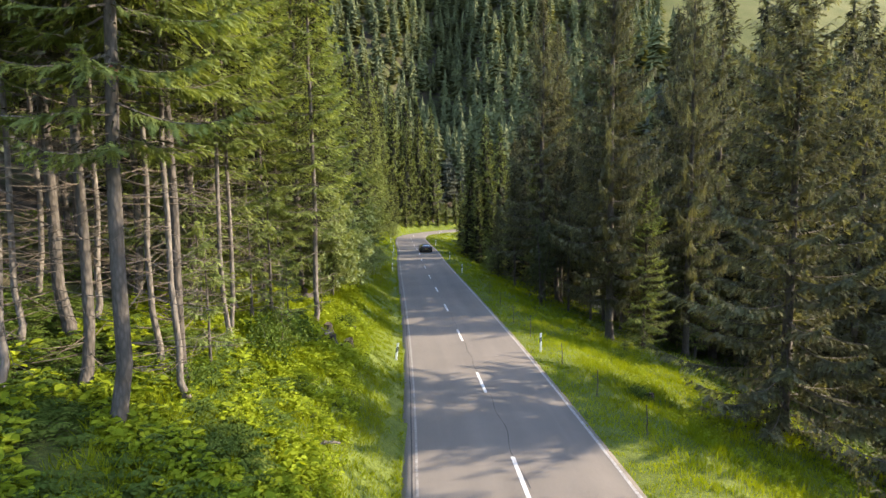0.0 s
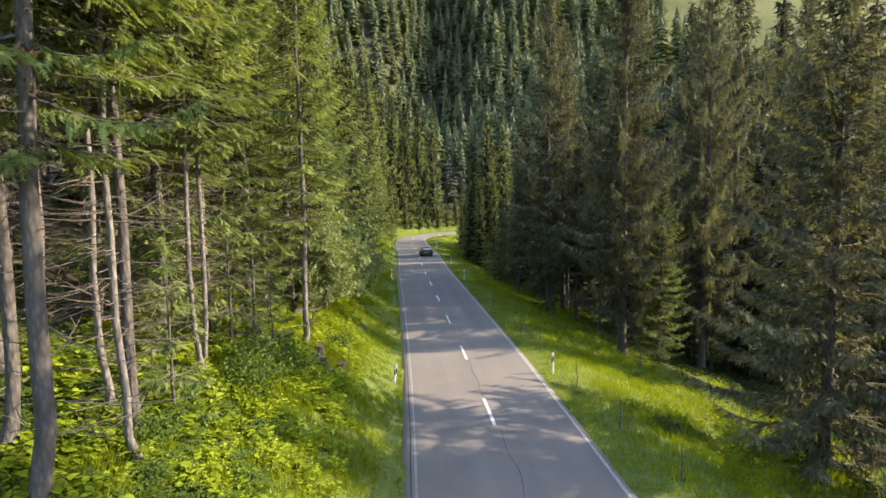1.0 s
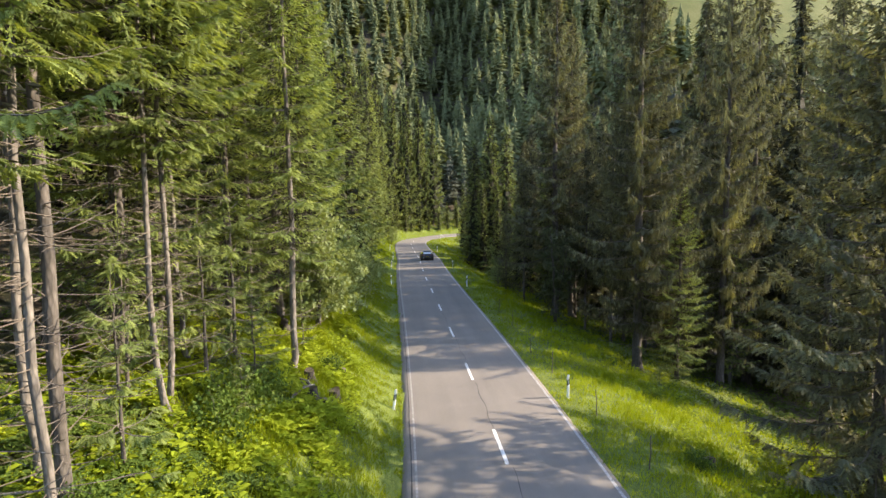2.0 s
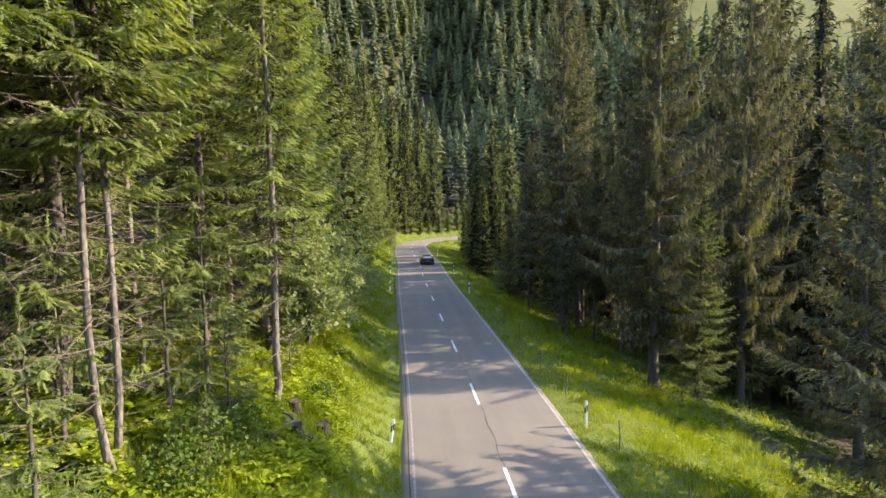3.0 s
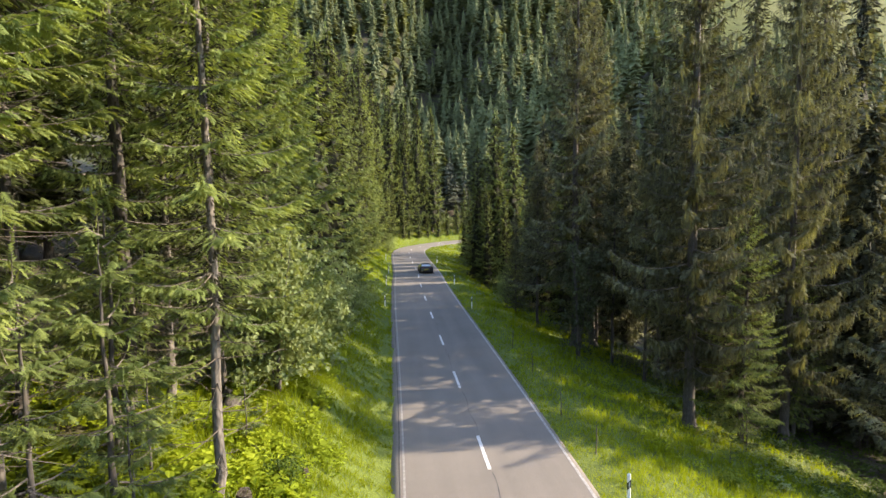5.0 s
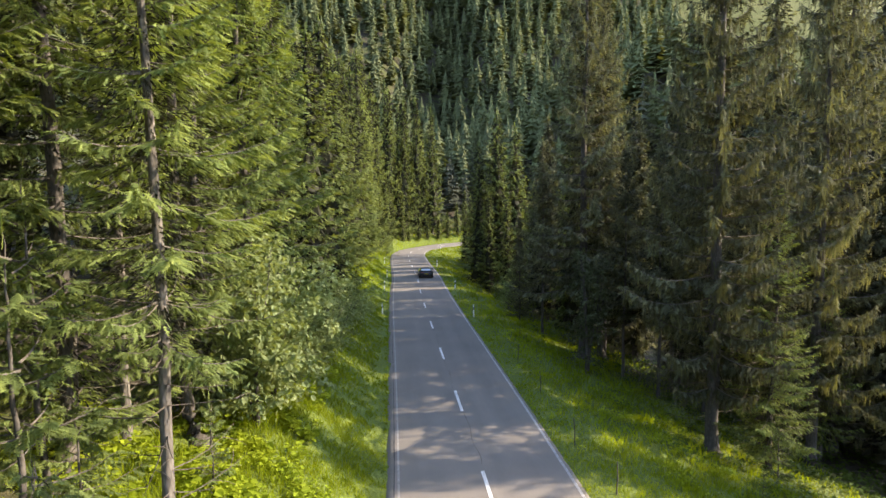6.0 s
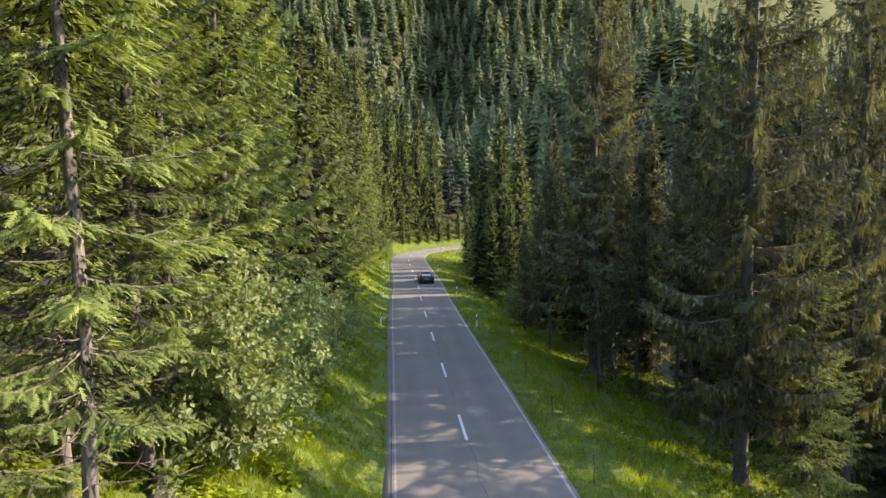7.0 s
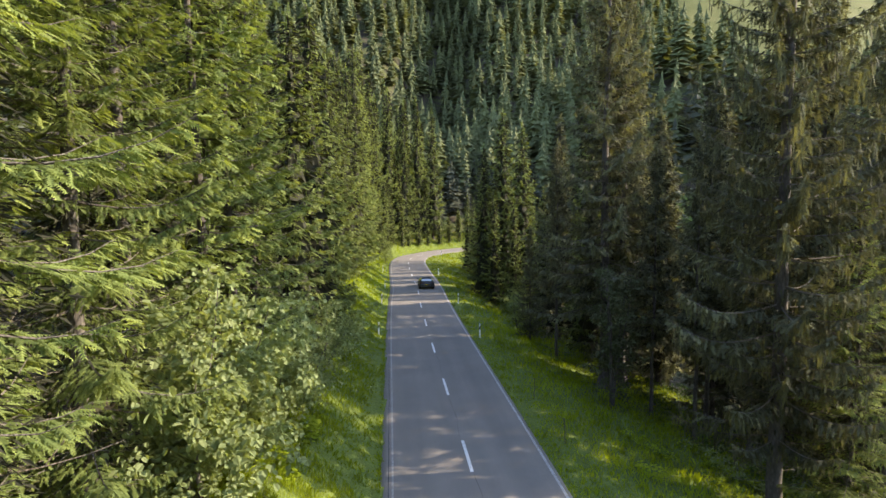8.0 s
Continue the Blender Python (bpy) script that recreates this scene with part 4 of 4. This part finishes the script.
def stump(radius, height, seed, tilt=0.0):
    """A sawn stump with flared, knobbly roots and a pale cut face."""
    rs = np.random.RandomState(seed)
    thing = new("tree_stump")
    k = 14
    ph = rs.uniform(0, 6.28, 3)
    rows = []
    for z, fl in ((-0.3, 1.7), (0.0, 1.45), (0.12, 1.15), (height * 0.6, 1.0), (height, 0.97)):
        a = np.arange(k) * 2 * np.pi / k
        r = radius * fl * (1 + 0.10 * np.sin(3 * a + ph[0]) * fl + 0.06 * np.sin(5 * a + ph[1]))
        rows.append(np.stack([r * np.cos(a), r * np.sin(a), np.full(k, z) + (tilt * r * np.cos(a) if z == height else 0)], 1))
    v = np.concatenate(rows)
    i = (np.arange(4)[:, None] * k + np.arange(k)[None]).ravel()
    j = (np.arange(4)[:, None] * k + (np.arange(k)[None] + 1) % k).ravel()
    part("bark", mesh_from("bark", v, np.stack([i, j, j + k, i + k], 1), M_STUMP, True), None, thing)
    bm = bmesh.new()
    bm.faces.new([bm.verts.new(c + np.array([0, 0, 0.004])) for c in rows[-1] * np.array([0.97, 0.97, 1])])
    bmesh.ops.solidify(bm, geom=bm.faces[:], thickness=0.01)
    part("cut_face", bm, M_CUT, thing, "weathered sawn top")
    return tagged(thing, "weathered sawn tree stump on the grassy bank", "tree stump", "stumps on the bank")


for n, (x, y, r, h) in enumerate([(-7.95, 25.9, 0.25, 0.42), (-7.35, 27.3, 0.21, 0.40), (-8.35, 27.6, 0.19, 0.42), (-7.6, 30.6, 0.15, 0.28), (-7.4, 26.0, 0.22, 0.36), (6.7, 26.6, 0.2, 0.45)]):
    stump(r, h, 40 + n, 0.25).matrix_basis = pose(x, y, ground_z(x, y) - 0.03, 0, 0, 57 * n)


def log(length, radius, seed):
    thing = new("fallen_branch")
    rs = np.random.RandomState(seed)
    s = np.linspace(0, 1, 8)
    p = np.stack([(s - 0.5) * length, 0.10 * length * np.sin(s * 3 + seed), radius + 0.55 * length * s * (1 - s)], 1)
    v, f = tube(p, radius * (1 - 0.6 * s), 7)
    part("limb", mesh_from("limb", v, f, M_BARK_PALE, True), None, thing)
    for k in (3, 5):
        e = p[k] + np.array([0.2, rs.choice([-1, 1]) * 0.35, 0.25]) * length * 0.4
        v, f = tube(np.stack([p[k], (p[k] + e) / 2 + 0.03, e]), [radius * 0.4, radius * 0.3, radius * 0.12], 5)
        part("side_twig", mesh_from("side_twig", v, f, M_BARK_PALE, True), None, thing)
    return tagged(thing, "crooked pale fallen branch beside the stumps", "branch")


for n, (x, y, L, a) in enumerate([(-8.1, 25.3, 1.5, 75), (-8.2, 26.3, 1.2, 150), (-6.3, 16.2, 0.9, 20)]):
    log(L, 0.075, n + 1).matrix_basis = pose(x, y, ground_z(x, y) + (0.10 if n < 2 else -0.02), 0, -14 if n < 2 else 0, a)

# ---------------------------------------------------------------- car
M_CAR = plain("dark grey car paint", (0.035, 0.04, 0.045), 0.28, 0.55, 0.06, 3)
M_ROOF = plain("black soft top", (0.015, 0.015, 0.016), 0.75)
M_TYRE = plain("tyre rubber", (0.018, 0.018, 0.018), 0.85)
M_RIM = plain("dark alloy", (0.12, 0.12, 0.125), 0.35, 0.9)
M_PLASTIC = plain("black trim", (0.012, 0.012, 0.013), 0.5)
M_PLATE = plain("yellow plate", (0.72, 0.52, 0.02), 0.45, vary=0.04)
M_TAIL = plain("red tail lamp", (0.35, 0.012, 0.012), 0.2)
M_CHROME = plain("exhaust metal", (0.45, 0.45, 0.46), 0.22, 1.0)


def glass_mat():
    m, tree, b = shader("tinted car glass", 0.04)
    b.inputs["Base Color"].default_value = (0.02, 0.025, 0.03, 1)
    b.inputs["Coat Weight"].default_value = 1.0
    return m


M_GLASS = glass_mat()


def loft(sections, name, material, parent, label="", mirror=True, smooth=True):
    """Skin through sections, each a row of (x, y, z) from the middle outwards; the other half is mirrored."""
    v, q = [], []
    n = len(sections[0])
    for sign in ((1, -1) if mirror else (1,)):
        base = len(v)
        for row in sections:
            v += [(x * sign, y, z) for x, y, z in row]
        for i in range(len(sections) - 1):
            for k in range(n - 1):
                a = base + i * n + k
                quad = (a, a + 1, a + n + 1, a + n)
                q.append(quad if sign > 0 else quad[::-1])
    me = mesh_from(name, np.array(v), np.array(q), material, smooth)
    bm = bmesh.new()
    bm.from_mesh(me)
    bmesh.ops.remove_doubles(bm, verts=bm.verts, dist=0.002)
    bmesh.ops.recalc_face_normals(bm, faces=bm.faces)
    bm.to_mesh(me)
    bm.free()
    return part(name, me, None, parent, label)


def block(name, size, at, material, parent, label="", bevel=0.01, turn=0.0):
    bm = bmesh.new()
    bmesh.ops.create_cube(bm, size=1.0, matrix=pose(*at, turn) @ Matrix.Diagonal((*size, 1)))
    return part(name, solid(bm, bevel), material, parent, label)


def sports_car():
    car = new("sports_car")
    # stations from tail to nose: y, half width, sill, waist height, deck height
    rows = [(-2.30, 0.80, 0.42, 0.72, 0.80), (-2.24, 0.90, 0.34, 0.80, 0.93), (-2.0, 0.96, 0.28, 0.86, 0.98), (-1.5, 0.98, 0.24, 0.88, 0.97),
            (-1.0, 0.965, 0.22, 0.87, 0.93), (-0.4, 0.93, 0.20, 0.84, 0.86), (0.4, 0.92, 0.20, 0.82, 0.84), (1.0, 0.95, 0.20, 0.80, 0.86),
            (1.5, 0.965, 0.20, 0.77, 0.84), (1.9, 0.94, 0.20, 0.70, 0.77), (2.2, 0.85, 0.22, 0.60, 0.66), (2.36, 0.62, 0.28, 0.48, 0.52)]
    body = [[(0, y, deck), (w * 0.55, y, deck - 0.01), (w * 0.85, y, deck - 0.035), (w * 0.97, y, waist), (w, y, waist * 0.72 + sill * 0.28), (w * 0.985, y, sill + 0.12), (w * 0.93, y, sill), (0, y, sill)]
            for y, w, sill, waist, deck in rows]
    tail = [[(x * 0.6, -2.32, 0.5 + (z - 0.5) * 0.6) for x, _, z in body[0]], ]
    nose = [[(x * 0.5, 2.40, 0.42 + (z - 0.42) * 0.5) for x, _, z in body[-1]], ]
    loft(tail + body + nose, "body", M_CAR, car)
    block("tail_panel", (1.45, 0.03, 0.2), (0, -2.315, 0.62), M_CAR, car)
    # cabin
    g = [(-1.75, 0.60, 0.97, 0.99), (-1.1, 0.62, 0.93, 1.16), (-0.45, 0.60, 0.87, 1.27), (0.15, 0.58, 0.85, 1.28), (0.55, 0.60, 0.85, 1.20), (1.15, 0.64, 0.86, 0.89)]
    top = [[(0, y, hi), (w * 0.7, y, hi - 0.015), (w, y, hi - 0.06 * (hi - lo) / 0.4)] for y, w, lo, hi in g]
    loft(top[1:5], "roof", M_ROOF, car, "black roof")
    loft(top[0:2], "rear_window", M_GLASS, car, "tinted rear window")
    loft(top[4:6], "windscreen", M_GLASS, car, "tinted windscreen")
    for sx, nm in ((1, "side_window"), (-1, "side_window")):
        side = [[(sx * w, y, hi - 0.06 * (hi - lo) / 0.4), (sx * 0.86, y, lo - 0.01)] for y, w, lo, hi in g]
        loft(side, nm, M_GLASS, car, "tinted side window", mirror=False, smooth=False)
    # tail: light bar, plate, diffuser, exhausts, boot lip
    block("boot_lip", (1.5, 0.1, 0.03), (0, -2.22, 0.97), M_CAR, car)
    block("tail_lamp", (0.62, 0.04, 0.035), (0.48, -2.30, 0.83), M_TAIL, car, "thin red tail lamp", 0.008, 0)
    block("tail_lamp", (0.62, 0.04, 0.035), (-0.48, -2.30, 0.83), M_TAIL, car, "thin red tail lamp", 0.008, 0)
    plate = block("number_plate", (0.52, 0.02, 0.115), (0, -2.345, 0.60), M_PLATE, car, "yellow rear plate", 0.004)
    for k in range(6):
        block("bar", (0.045, 0.006, 0.07), (-0.19 + 0.076 * k, -2.357, 0.60), M_PLASTIC, plate, "", 0.0)
    block("diffuser", (1.45, 0.25, 0.2), (0, -2.22, 0.37), M_PLASTIC, car, "black lower diffuser", 0.03)
    for x in (-0.62, 0.62):
        bm = bmesh.new()
        bmesh.ops.create_cone(bm, cap_ends=True, segments=14, radius1=0.06, radius2=0.06, depth=0.12, matrix=pose(x, -2.33, 0.36, 90))
        part("exhaust", bm, M_CHROME, car, "bright exhaust tip")
    for x in (-1, 1):
        mirror = block("door_mirror", (0.2, 0.12, 0.13), (x * 1.03, 0.62, 0.98), M_CAR, car, "", 0.035)
        block("mirror_glass", (0.16, 0.01, 0.09), (x * 1.03, 0.556, 0.98), M_GLASS, mirror, "", 0.0)
        block("headlamp", (0.3, 0.3, 0.1), (x * 0.72, 2.1, 0.62), M_GLASS, car, "clear headlamp", 0.03, -20)
    for x in (-1, 1):
        for y in (-1.42, 1.38):
            wheel = new("wheel")
            wheel.parent = car
            wheel.matrix_basis = pose(x * 0.85, y, 0.345, 0, 90, 0)
            bm = bmesh.new()
            bmesh.ops.create_cone(bm, cap_ends=True, segments=28, radius1=0.345, radius2=0.345, depth=0.27)
            part("tyre", solid(bm, 0.03), M_TYRE, wheel)
            bm = bmesh.new()
            for s in range(10):
                bmesh.ops.create_cube(bm, size=1.0, matrix=pose(0, 0, x * 0.128, 0, 0, 36 * s) @ Matrix.Translation((0.13, 0, 0)) @ Matrix.Diagonal((0.24, 0.035, 0.03, 1)))
            bmesh.ops.create_cone(bm, cap_ends=True, segments=20, radius1=0.07, radius2=0.06, depth=0.05, matrix=pose(0, 0, x * 0.13))
            part("rim", bm, M_RIM, wheel, "dark spoked alloy rim")
    return tagged(car, "dark grey two-door sports car driving along the road", "car")


cx, cy, ca = on_road(96.5, 1.15)
car_z = float(np.interp(road_at(96.5), STATION, LINE_Z)) + 0.02
sports_car().matrix_basis = pose(cx, cy, car_z, -1.07, 0, ca)

# ---------------------------------------------------------------- bushes and undergrowth


def leaves(base, way, size, normal):
    """Rounded leaves: six corners each, four triangles, cupped a little."""
    way = way / (np.linalg.norm(way, axis=1)[:, None] + 1e-9)
    side = np.cross(way, normal)
    side /= np.linalg.norm(side, axis=1)[:, None] + 1e-9
    up = np.cross(side, way)
    S = size[:, None]
    v = np.stack([base, base + way * S * 0.3 + side * S * 0.42 + up * S * 0.12, base + way * S * 0.75 + side * S * 0.32 + up * S * 0.1,
                  base + way * S - up * S * 0.08, base + way * S * 0.75 - side * S * 0.32 + up * S * 0.1, base + way * S * 0.3 - side * S * 0.42 + up * S * 0.12], 1)
    n = np.arange(len(base))[:, None] * 6
    f = np.concatenate([n + np.array([[0, 1, 2]]), n + np.array([[0, 2, 3]]), n + np.array([[0, 3, 4]]), n + np.array([[0, 4, 5]])])
    return v.reshape(-1, 3), f


def broadleaf(name, seed, height, spread, count, leaf, material, label, category):
    """A bush or young broadleaved tree: several limbs from the base, with leaf clusters on their ends."""
    rs = np.random.RandomState(seed)
    thing = new(name)
    ends = []
    for k in range(5):
        az, tip = rs.uniform(0, 6.28), rs.uniform(0.55, 1.0)
        s = np.linspace(0, 1, 7)
        r = spread * 0.55 * rs.uniform(0.3, 1.0)
        p = np.stack([np.cos(az) * r * s ** 1.4, np.sin(az) * r * s ** 1.4, height * tip * s - 0.2 * (1 - s)], 1) + rs.normal(0, 0.03, (7, 3))
        v, f = tube(p, 0.012 * height * (1 - 0.85 * s) * (1.2 if k == 0 else 0.7), 5)
        part("limb", mesh_from("limb", v, f, M_BARK, True), None, thing)
        for j in range(26):
            t = rs.uniform(0.25, 1.0)
            c = np.array([np.interp(t, s, p[:, i]) for i in range(3)])
            ends.append(c + rs.normal(0, 1, 3) * np.array([spread * 0.24, spread * 0.24, height * 0.07]) * (1.15 - 0.5 * t))
    ends = np.array(ends)
    pick = rs.randint(0, len(ends), count)
    B = ends[pick] + rs.normal(0, 1, (count, 3)) * np.array([0.16, 0.16, 0.10]) * (0.5 + spread * 0.25)
    B[:, 2] = np.abs(B[:, 2])
    W = rs.normal(0, 1, (count, 3)) + np.array([[0, 0, -0.5]])
    N = rs.normal(0, 0.5, (count, 3)) + np.array([[0, 0, 1.0]])
    v, f = leaves(B, W, rs.uniform(0.7, 1.3, count) * leaf, N)
    tagged(part("foliage", mesh_from("foliage", v, f, material), None, thing), kind="stuff")
    return tagged(thing, label, category)


BUSHES = {}


def bush(key, x, y, height, turn):
    made = {
        "maple": (5.2, 2.9, 5200, 0.155, M_BUSH, "pale green broadleaved sapling at the wood's edge", "bush"),
        "rowan": (3.2, 2.2, 2000, 0.10, M_BUSH, "light green leafy bush on the grassy bank", "bush"),
        "grey": (9.0, 2.2, 3600, 0.13, M_DULL, "slender dull green broadleaved tree before dark spruces", "tree"),
        "shrub": (1.5, 1.5, 900, 0.10, M_LEAF_SHADED, "low dark green shrub on the bank", "shrub"),
    }[key]
    m = pose(x, y, ground_z(x, y) - 0.03, 0, 0, turn) @ Matrix.Diagonal((height / made[0],) * 3 + (1,))
    if key not in BUSHES:
        BUSHES[key] = broadleaf("broadleaf_bush" if key != "grey" else "broadleaf_tree", 61 + len(BUSHES), *made)
        BUSHES[key].matrix_basis = m
    else:
        keep = BUSHES[key].scale.copy()
        BUSHES[key].scale = (1, 1, 1)
        copy_thing(BUSHES[key], m)
        BUSHES[key].scale = keep


for row in [("maple", -9.6, 35.2, 6.2, 0), ("maple", -9.9, 38.0, 5.6, 120), ("maple", -9.7, 41.5, 5.0, 220), ("rowan", -9.6, 46.0, 3.8, 0), ("rowan", -9.7, 51.0, 4.2, 80),
            ("rowan", -9.9, 55.0, 3.4, 160), ("rowan", -10.2, 59.5, 3.0, 40), ("grey", 6.5, 55.5, 10.4, 0), ("rowan", 4.6, 88.0, 5.0, 10), ("rowan", 3.6, 78.0, 3.6, 50),
            ("shrub", -9.1, 20.6, 1.6, 0), ("shrub", -9.3, 22.3, 1.8, 60), ("shrub", -8.9, 23.6, 1.5, 130), ("shrub", 5.9, 25.6, 0.9, 0), ("shrub", 8.0, 36.0, 1.0, 90),
            ("shrub", -9.8, 15.6, 1.2, 200), ("shrub", -7.9, 29.4, 1.1, 270), ("rowan", -14.0, 128.0, 4.0, 0), ("rowan", -12.0, 158.0, 3.5, 60), ("rowan", -2.0, 171.0, 4.0, 100)]:
    bush(*row)
for x, y, h, a in [(-9.9, 17.3, 4.6, 0), (-9.4, 24.6, 3.6, 90), (-9.0, 22.0, 2.2, 10), (-10.3, 27.0, 3.4, 200), (-9.3, 30.8, 2.6, 70), (11.3, 41.0, 3.0, 30), (9.3, 38.6, 1.6, 100)]:
    plant("young", x, y, h, a)


def scatter(seed, count, y0, y1, e0, e1, side, ease=1.0):
    """Random places on one verge, e metres from the asphalt."""
    rs = np.random.RandomState(seed)
    s = rs.uniform(road_at(min(y0, 138)) + max(y0 - 138, 0), road_at(min(y1, 138)) + max(y1 - 138, 0), count)
    e = e0 + (e1 - e0) * rs.uniform(0, 1, count) ** ease
    px, py = np.interp(s, STATION, LINE[:, 0]), np.interp(s, STATION, LINE[:, 1])
    tx, ty = np.interp(s, STATION, TANGENT[:, 0]), np.interp(s, STATION, TANGENT[:, 1])
    off = np.where(side > 0, RIGHT_EDGE + e, LEFT_EDGE - e)
    x, yy = px + ty * off, py - tx * off
    return rs, x, yy, ground(x, yy), e


def grass(name, seed, count, y0, y1, e0, e1, side, tall, wide, label):
    rs, x, y, z, e = scatter(seed, count, y0, y1, e0, e1, side, 1.15)
    clump = wave(x, y, 2.2, 31) + 0.6 * wave(x, y, 0.7, 32)
    h = tall * np.clip(0.35 + 0.16 * e, 0.3, 1.0) * np.clip(1 + 0.45 * clump, 0.35, 2.0) * rs.uniform(0.55, 1.25, count)
    keep = rs.rand(count) < np.clip(0.75 + 0.5 * clump, 0.25, 1)
    x, y, z, h = x[keep], y[keep], z[keep], h[keep]
    n = len(x)
    W = np.stack([rs.normal(0, 0.42, n), rs.normal(0, 0.42, n), np.ones(n)], 1)
    N = np.stack([rs.normal(0, 1, n), rs.normal(0, 1, n), 0.1 * np.ones(n)], 1)
    v, f = sprays(np.stack([x, y, z - 0.03], 1), W, h, wide * rs.uniform(0.6, 1.4, n), N, 0.2)
    return tagged(new(name, mesh_from(name, v, f, M_GRASS)), label, "grass", kind="stuff")


for side, e1, label in ((1, 16.8, "long sunlit green grass on the verge below the road"), (-1, 6.4, "bright green grass on the bank above the road")):
    grass("verge_grass", 70 + side, 52000 if side > 0 else 46000, 9, 40, -0.06, e1, side, 0.42, 0.028, label)
    grass("verge_grass", 75 + side, 26000, 40, 76, -0.06, e1 - 0.5, side, 0.40, 0.05, label)
    grass("verge_grass", 80 + side, 20000, 76, 178, -0.06, e1 - 0.5, side, 0.40, 0.10, label)


def herbs(name, seed, count, y0, y1, e0, e1, side, size, material, label, patch=0.0, per=6):
    """Broad-leaved plants, several leaves on each."""
    rs, x, y, z, e = scatter(seed, count, y0, y1, e0, e1, side)
    keep = wave(x, y, 4.5, 37) + 0.5 * wave(x, y, 1.6, 38) > patch
    x, y, z = x[keep], y[keep], z[keep]
    n = len(x)
    tall = rs.uniform(0.12, 0.5, n)
    B, D, S, N = [], [], [], []
    for k in range(per):
        a = rs.uniform(0, 6.283, n)
        B.append(np.stack([x + 0.08 * np.cos(a), y + 0.08 * np.sin(a), z + tall * rs.uniform(0.5, 1.1, n)], 1))
        D.append(np.stack([np.cos(a), np.sin(a), rs.uniform(-0.35, 0.35, n)], 1))
        S.append(size * rs.uniform(0.6, 1.4, n))
        N.append(np.stack([rs.normal(0, 0.25, n), rs.normal(0, 0.25, n), np.ones(n)], 1))
    v, f = leaves(np.concatenate(B), np.concatenate(D), np.concatenate(S), np.concatenate(N))
    return tagged(new(name, mesh_from(name, v, f, material)), label, "herbs", kind="stuff")


def ferns(name, seed, count, y0, y1, e0, e1, side, size, material, label, patch=0.0):
    """Ferns: arching fronds round a crown, each a row of leaflets on both sides of its rib."""
    rs, x, y, z, e = scatter(seed, count, y0, y1, e0, e1, side)
    keep = wave(x, y, 3.5, 57) + 0.5 * wave(x, y, 1.3, 58) > patch
    x, y, z = x[keep], y[keep], z[keep]
    n, pairs = len(x), 8
    big = size * rs.uniform(0.6, 1.3, n)
    B, D, L, W, N = [], [], [], [], []
    for k in range(7):
        a = k * 0.9 + rs.uniform(-0.4, 0.4, n)
        o = np.stack([np.cos(a), np.sin(a), np.zeros(n)], 1)
        lt = np.stack([-np.sin(a), np.cos(a), np.zeros(n)], 1)
        arch, reach = rs.uniform(0.6, 1.0, n), rs.uniform(0.7, 1.15, n) * big
        for j in range(pairs):
            t = (j + 0.8) / pairs
            p = np.stack([x, y, z], 1) + o * (reach * t)[:, None]
            p[:, 2] += reach * arch * (1.5 * t - 1.45 * t * t) + 0.04
            for sg in (1.0, -1.0):
                B.append(p)
                D.append(lt * sg + o * 0.45 + np.array([[0, 0, -0.15]]))
                L.append(big * 0.30 * (1.12 - t) * rs.uniform(0.85, 1.15, n) + 0.015)
                W.append(big * 0.13 * (1.2 - 0.6 * t))
                N.append(np.array([[0, 0, 1.0]]) + o * 0.5 * (t - 0.3))
    v, f = sprays(np.concatenate(B), np.concatenate(D), np.concatenate(L), np.concatenate(W), np.concatenate(N), 0.12)
    return tagged(new(name, mesh_from(name, v, f, material)), label, "ferns", kind="stuff")


ferns("bank_ferns", 111, 900, 7, 20, 3.2, 12.0, -1, 0.66, M_LEAF_SHADED, "arching green ferns at the foot of the spruces", -0.9)
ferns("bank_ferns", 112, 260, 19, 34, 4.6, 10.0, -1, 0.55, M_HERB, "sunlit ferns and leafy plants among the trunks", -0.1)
ferns("verge_ferns", 113, 200, 12, 44, 7.0, 14.0, 1, 0.5, M_LEAF_SHADED, "shaded ferns below the drooping spruce boughs", 0.0)
herbs("bank_leaves", 114, 5600, 9, 33, 2.2, 9.5, -1, 0.21, M_HERB, "large bright leaves of butterbur on the bank", 0.0, 5)
herbs("bank_herbs", 91, 8000, 8, 34, 1.6, 8.0, -1, 0.11, M_HERB, "broad bright green leaves of herbs covering the bank", -0.1)
herbs("bank_herbs", 92, 5000, 34, 70, 2.5, 6.0, -1, 0.18, M_HERB, "broad bright green leaves of herbs covering the bank", 0.1)
herbs("forest_herbs", 93, 2600, 7, 32, 7.5, 17.0, -1, 0.13, M_LEAF_SHADED, "green undergrowth of ferns and herbs below the spruces", 0.0)
herbs("verge_herbs", 94, 4000, 9, 50, 4.0, 12.0, 1, 0.11, M_HERB, "patches of leafy herbs in the verge grass", 0.35)
herbs("verge_nettles", 97, 3000, 26, 52, 9.0, 15.5, 1, 0.12, M_BUSH, "pale nettles along the edge of the dark wood", 0.15)
herbs("verge_herbs", 95, 2500, 40, 90, 6.0, 14.0, 1, 0.12, M_LEAF_SHADED, "shaded leafy herbs along the dark wood", 0.2)
herbs("forest_herbs", 96, 5000, 24, 70, 11.0, 27.0, 1, 0.16, M_LEAF_SHADED, "shaded undergrowth below the dark spruces", -0.4, 5)
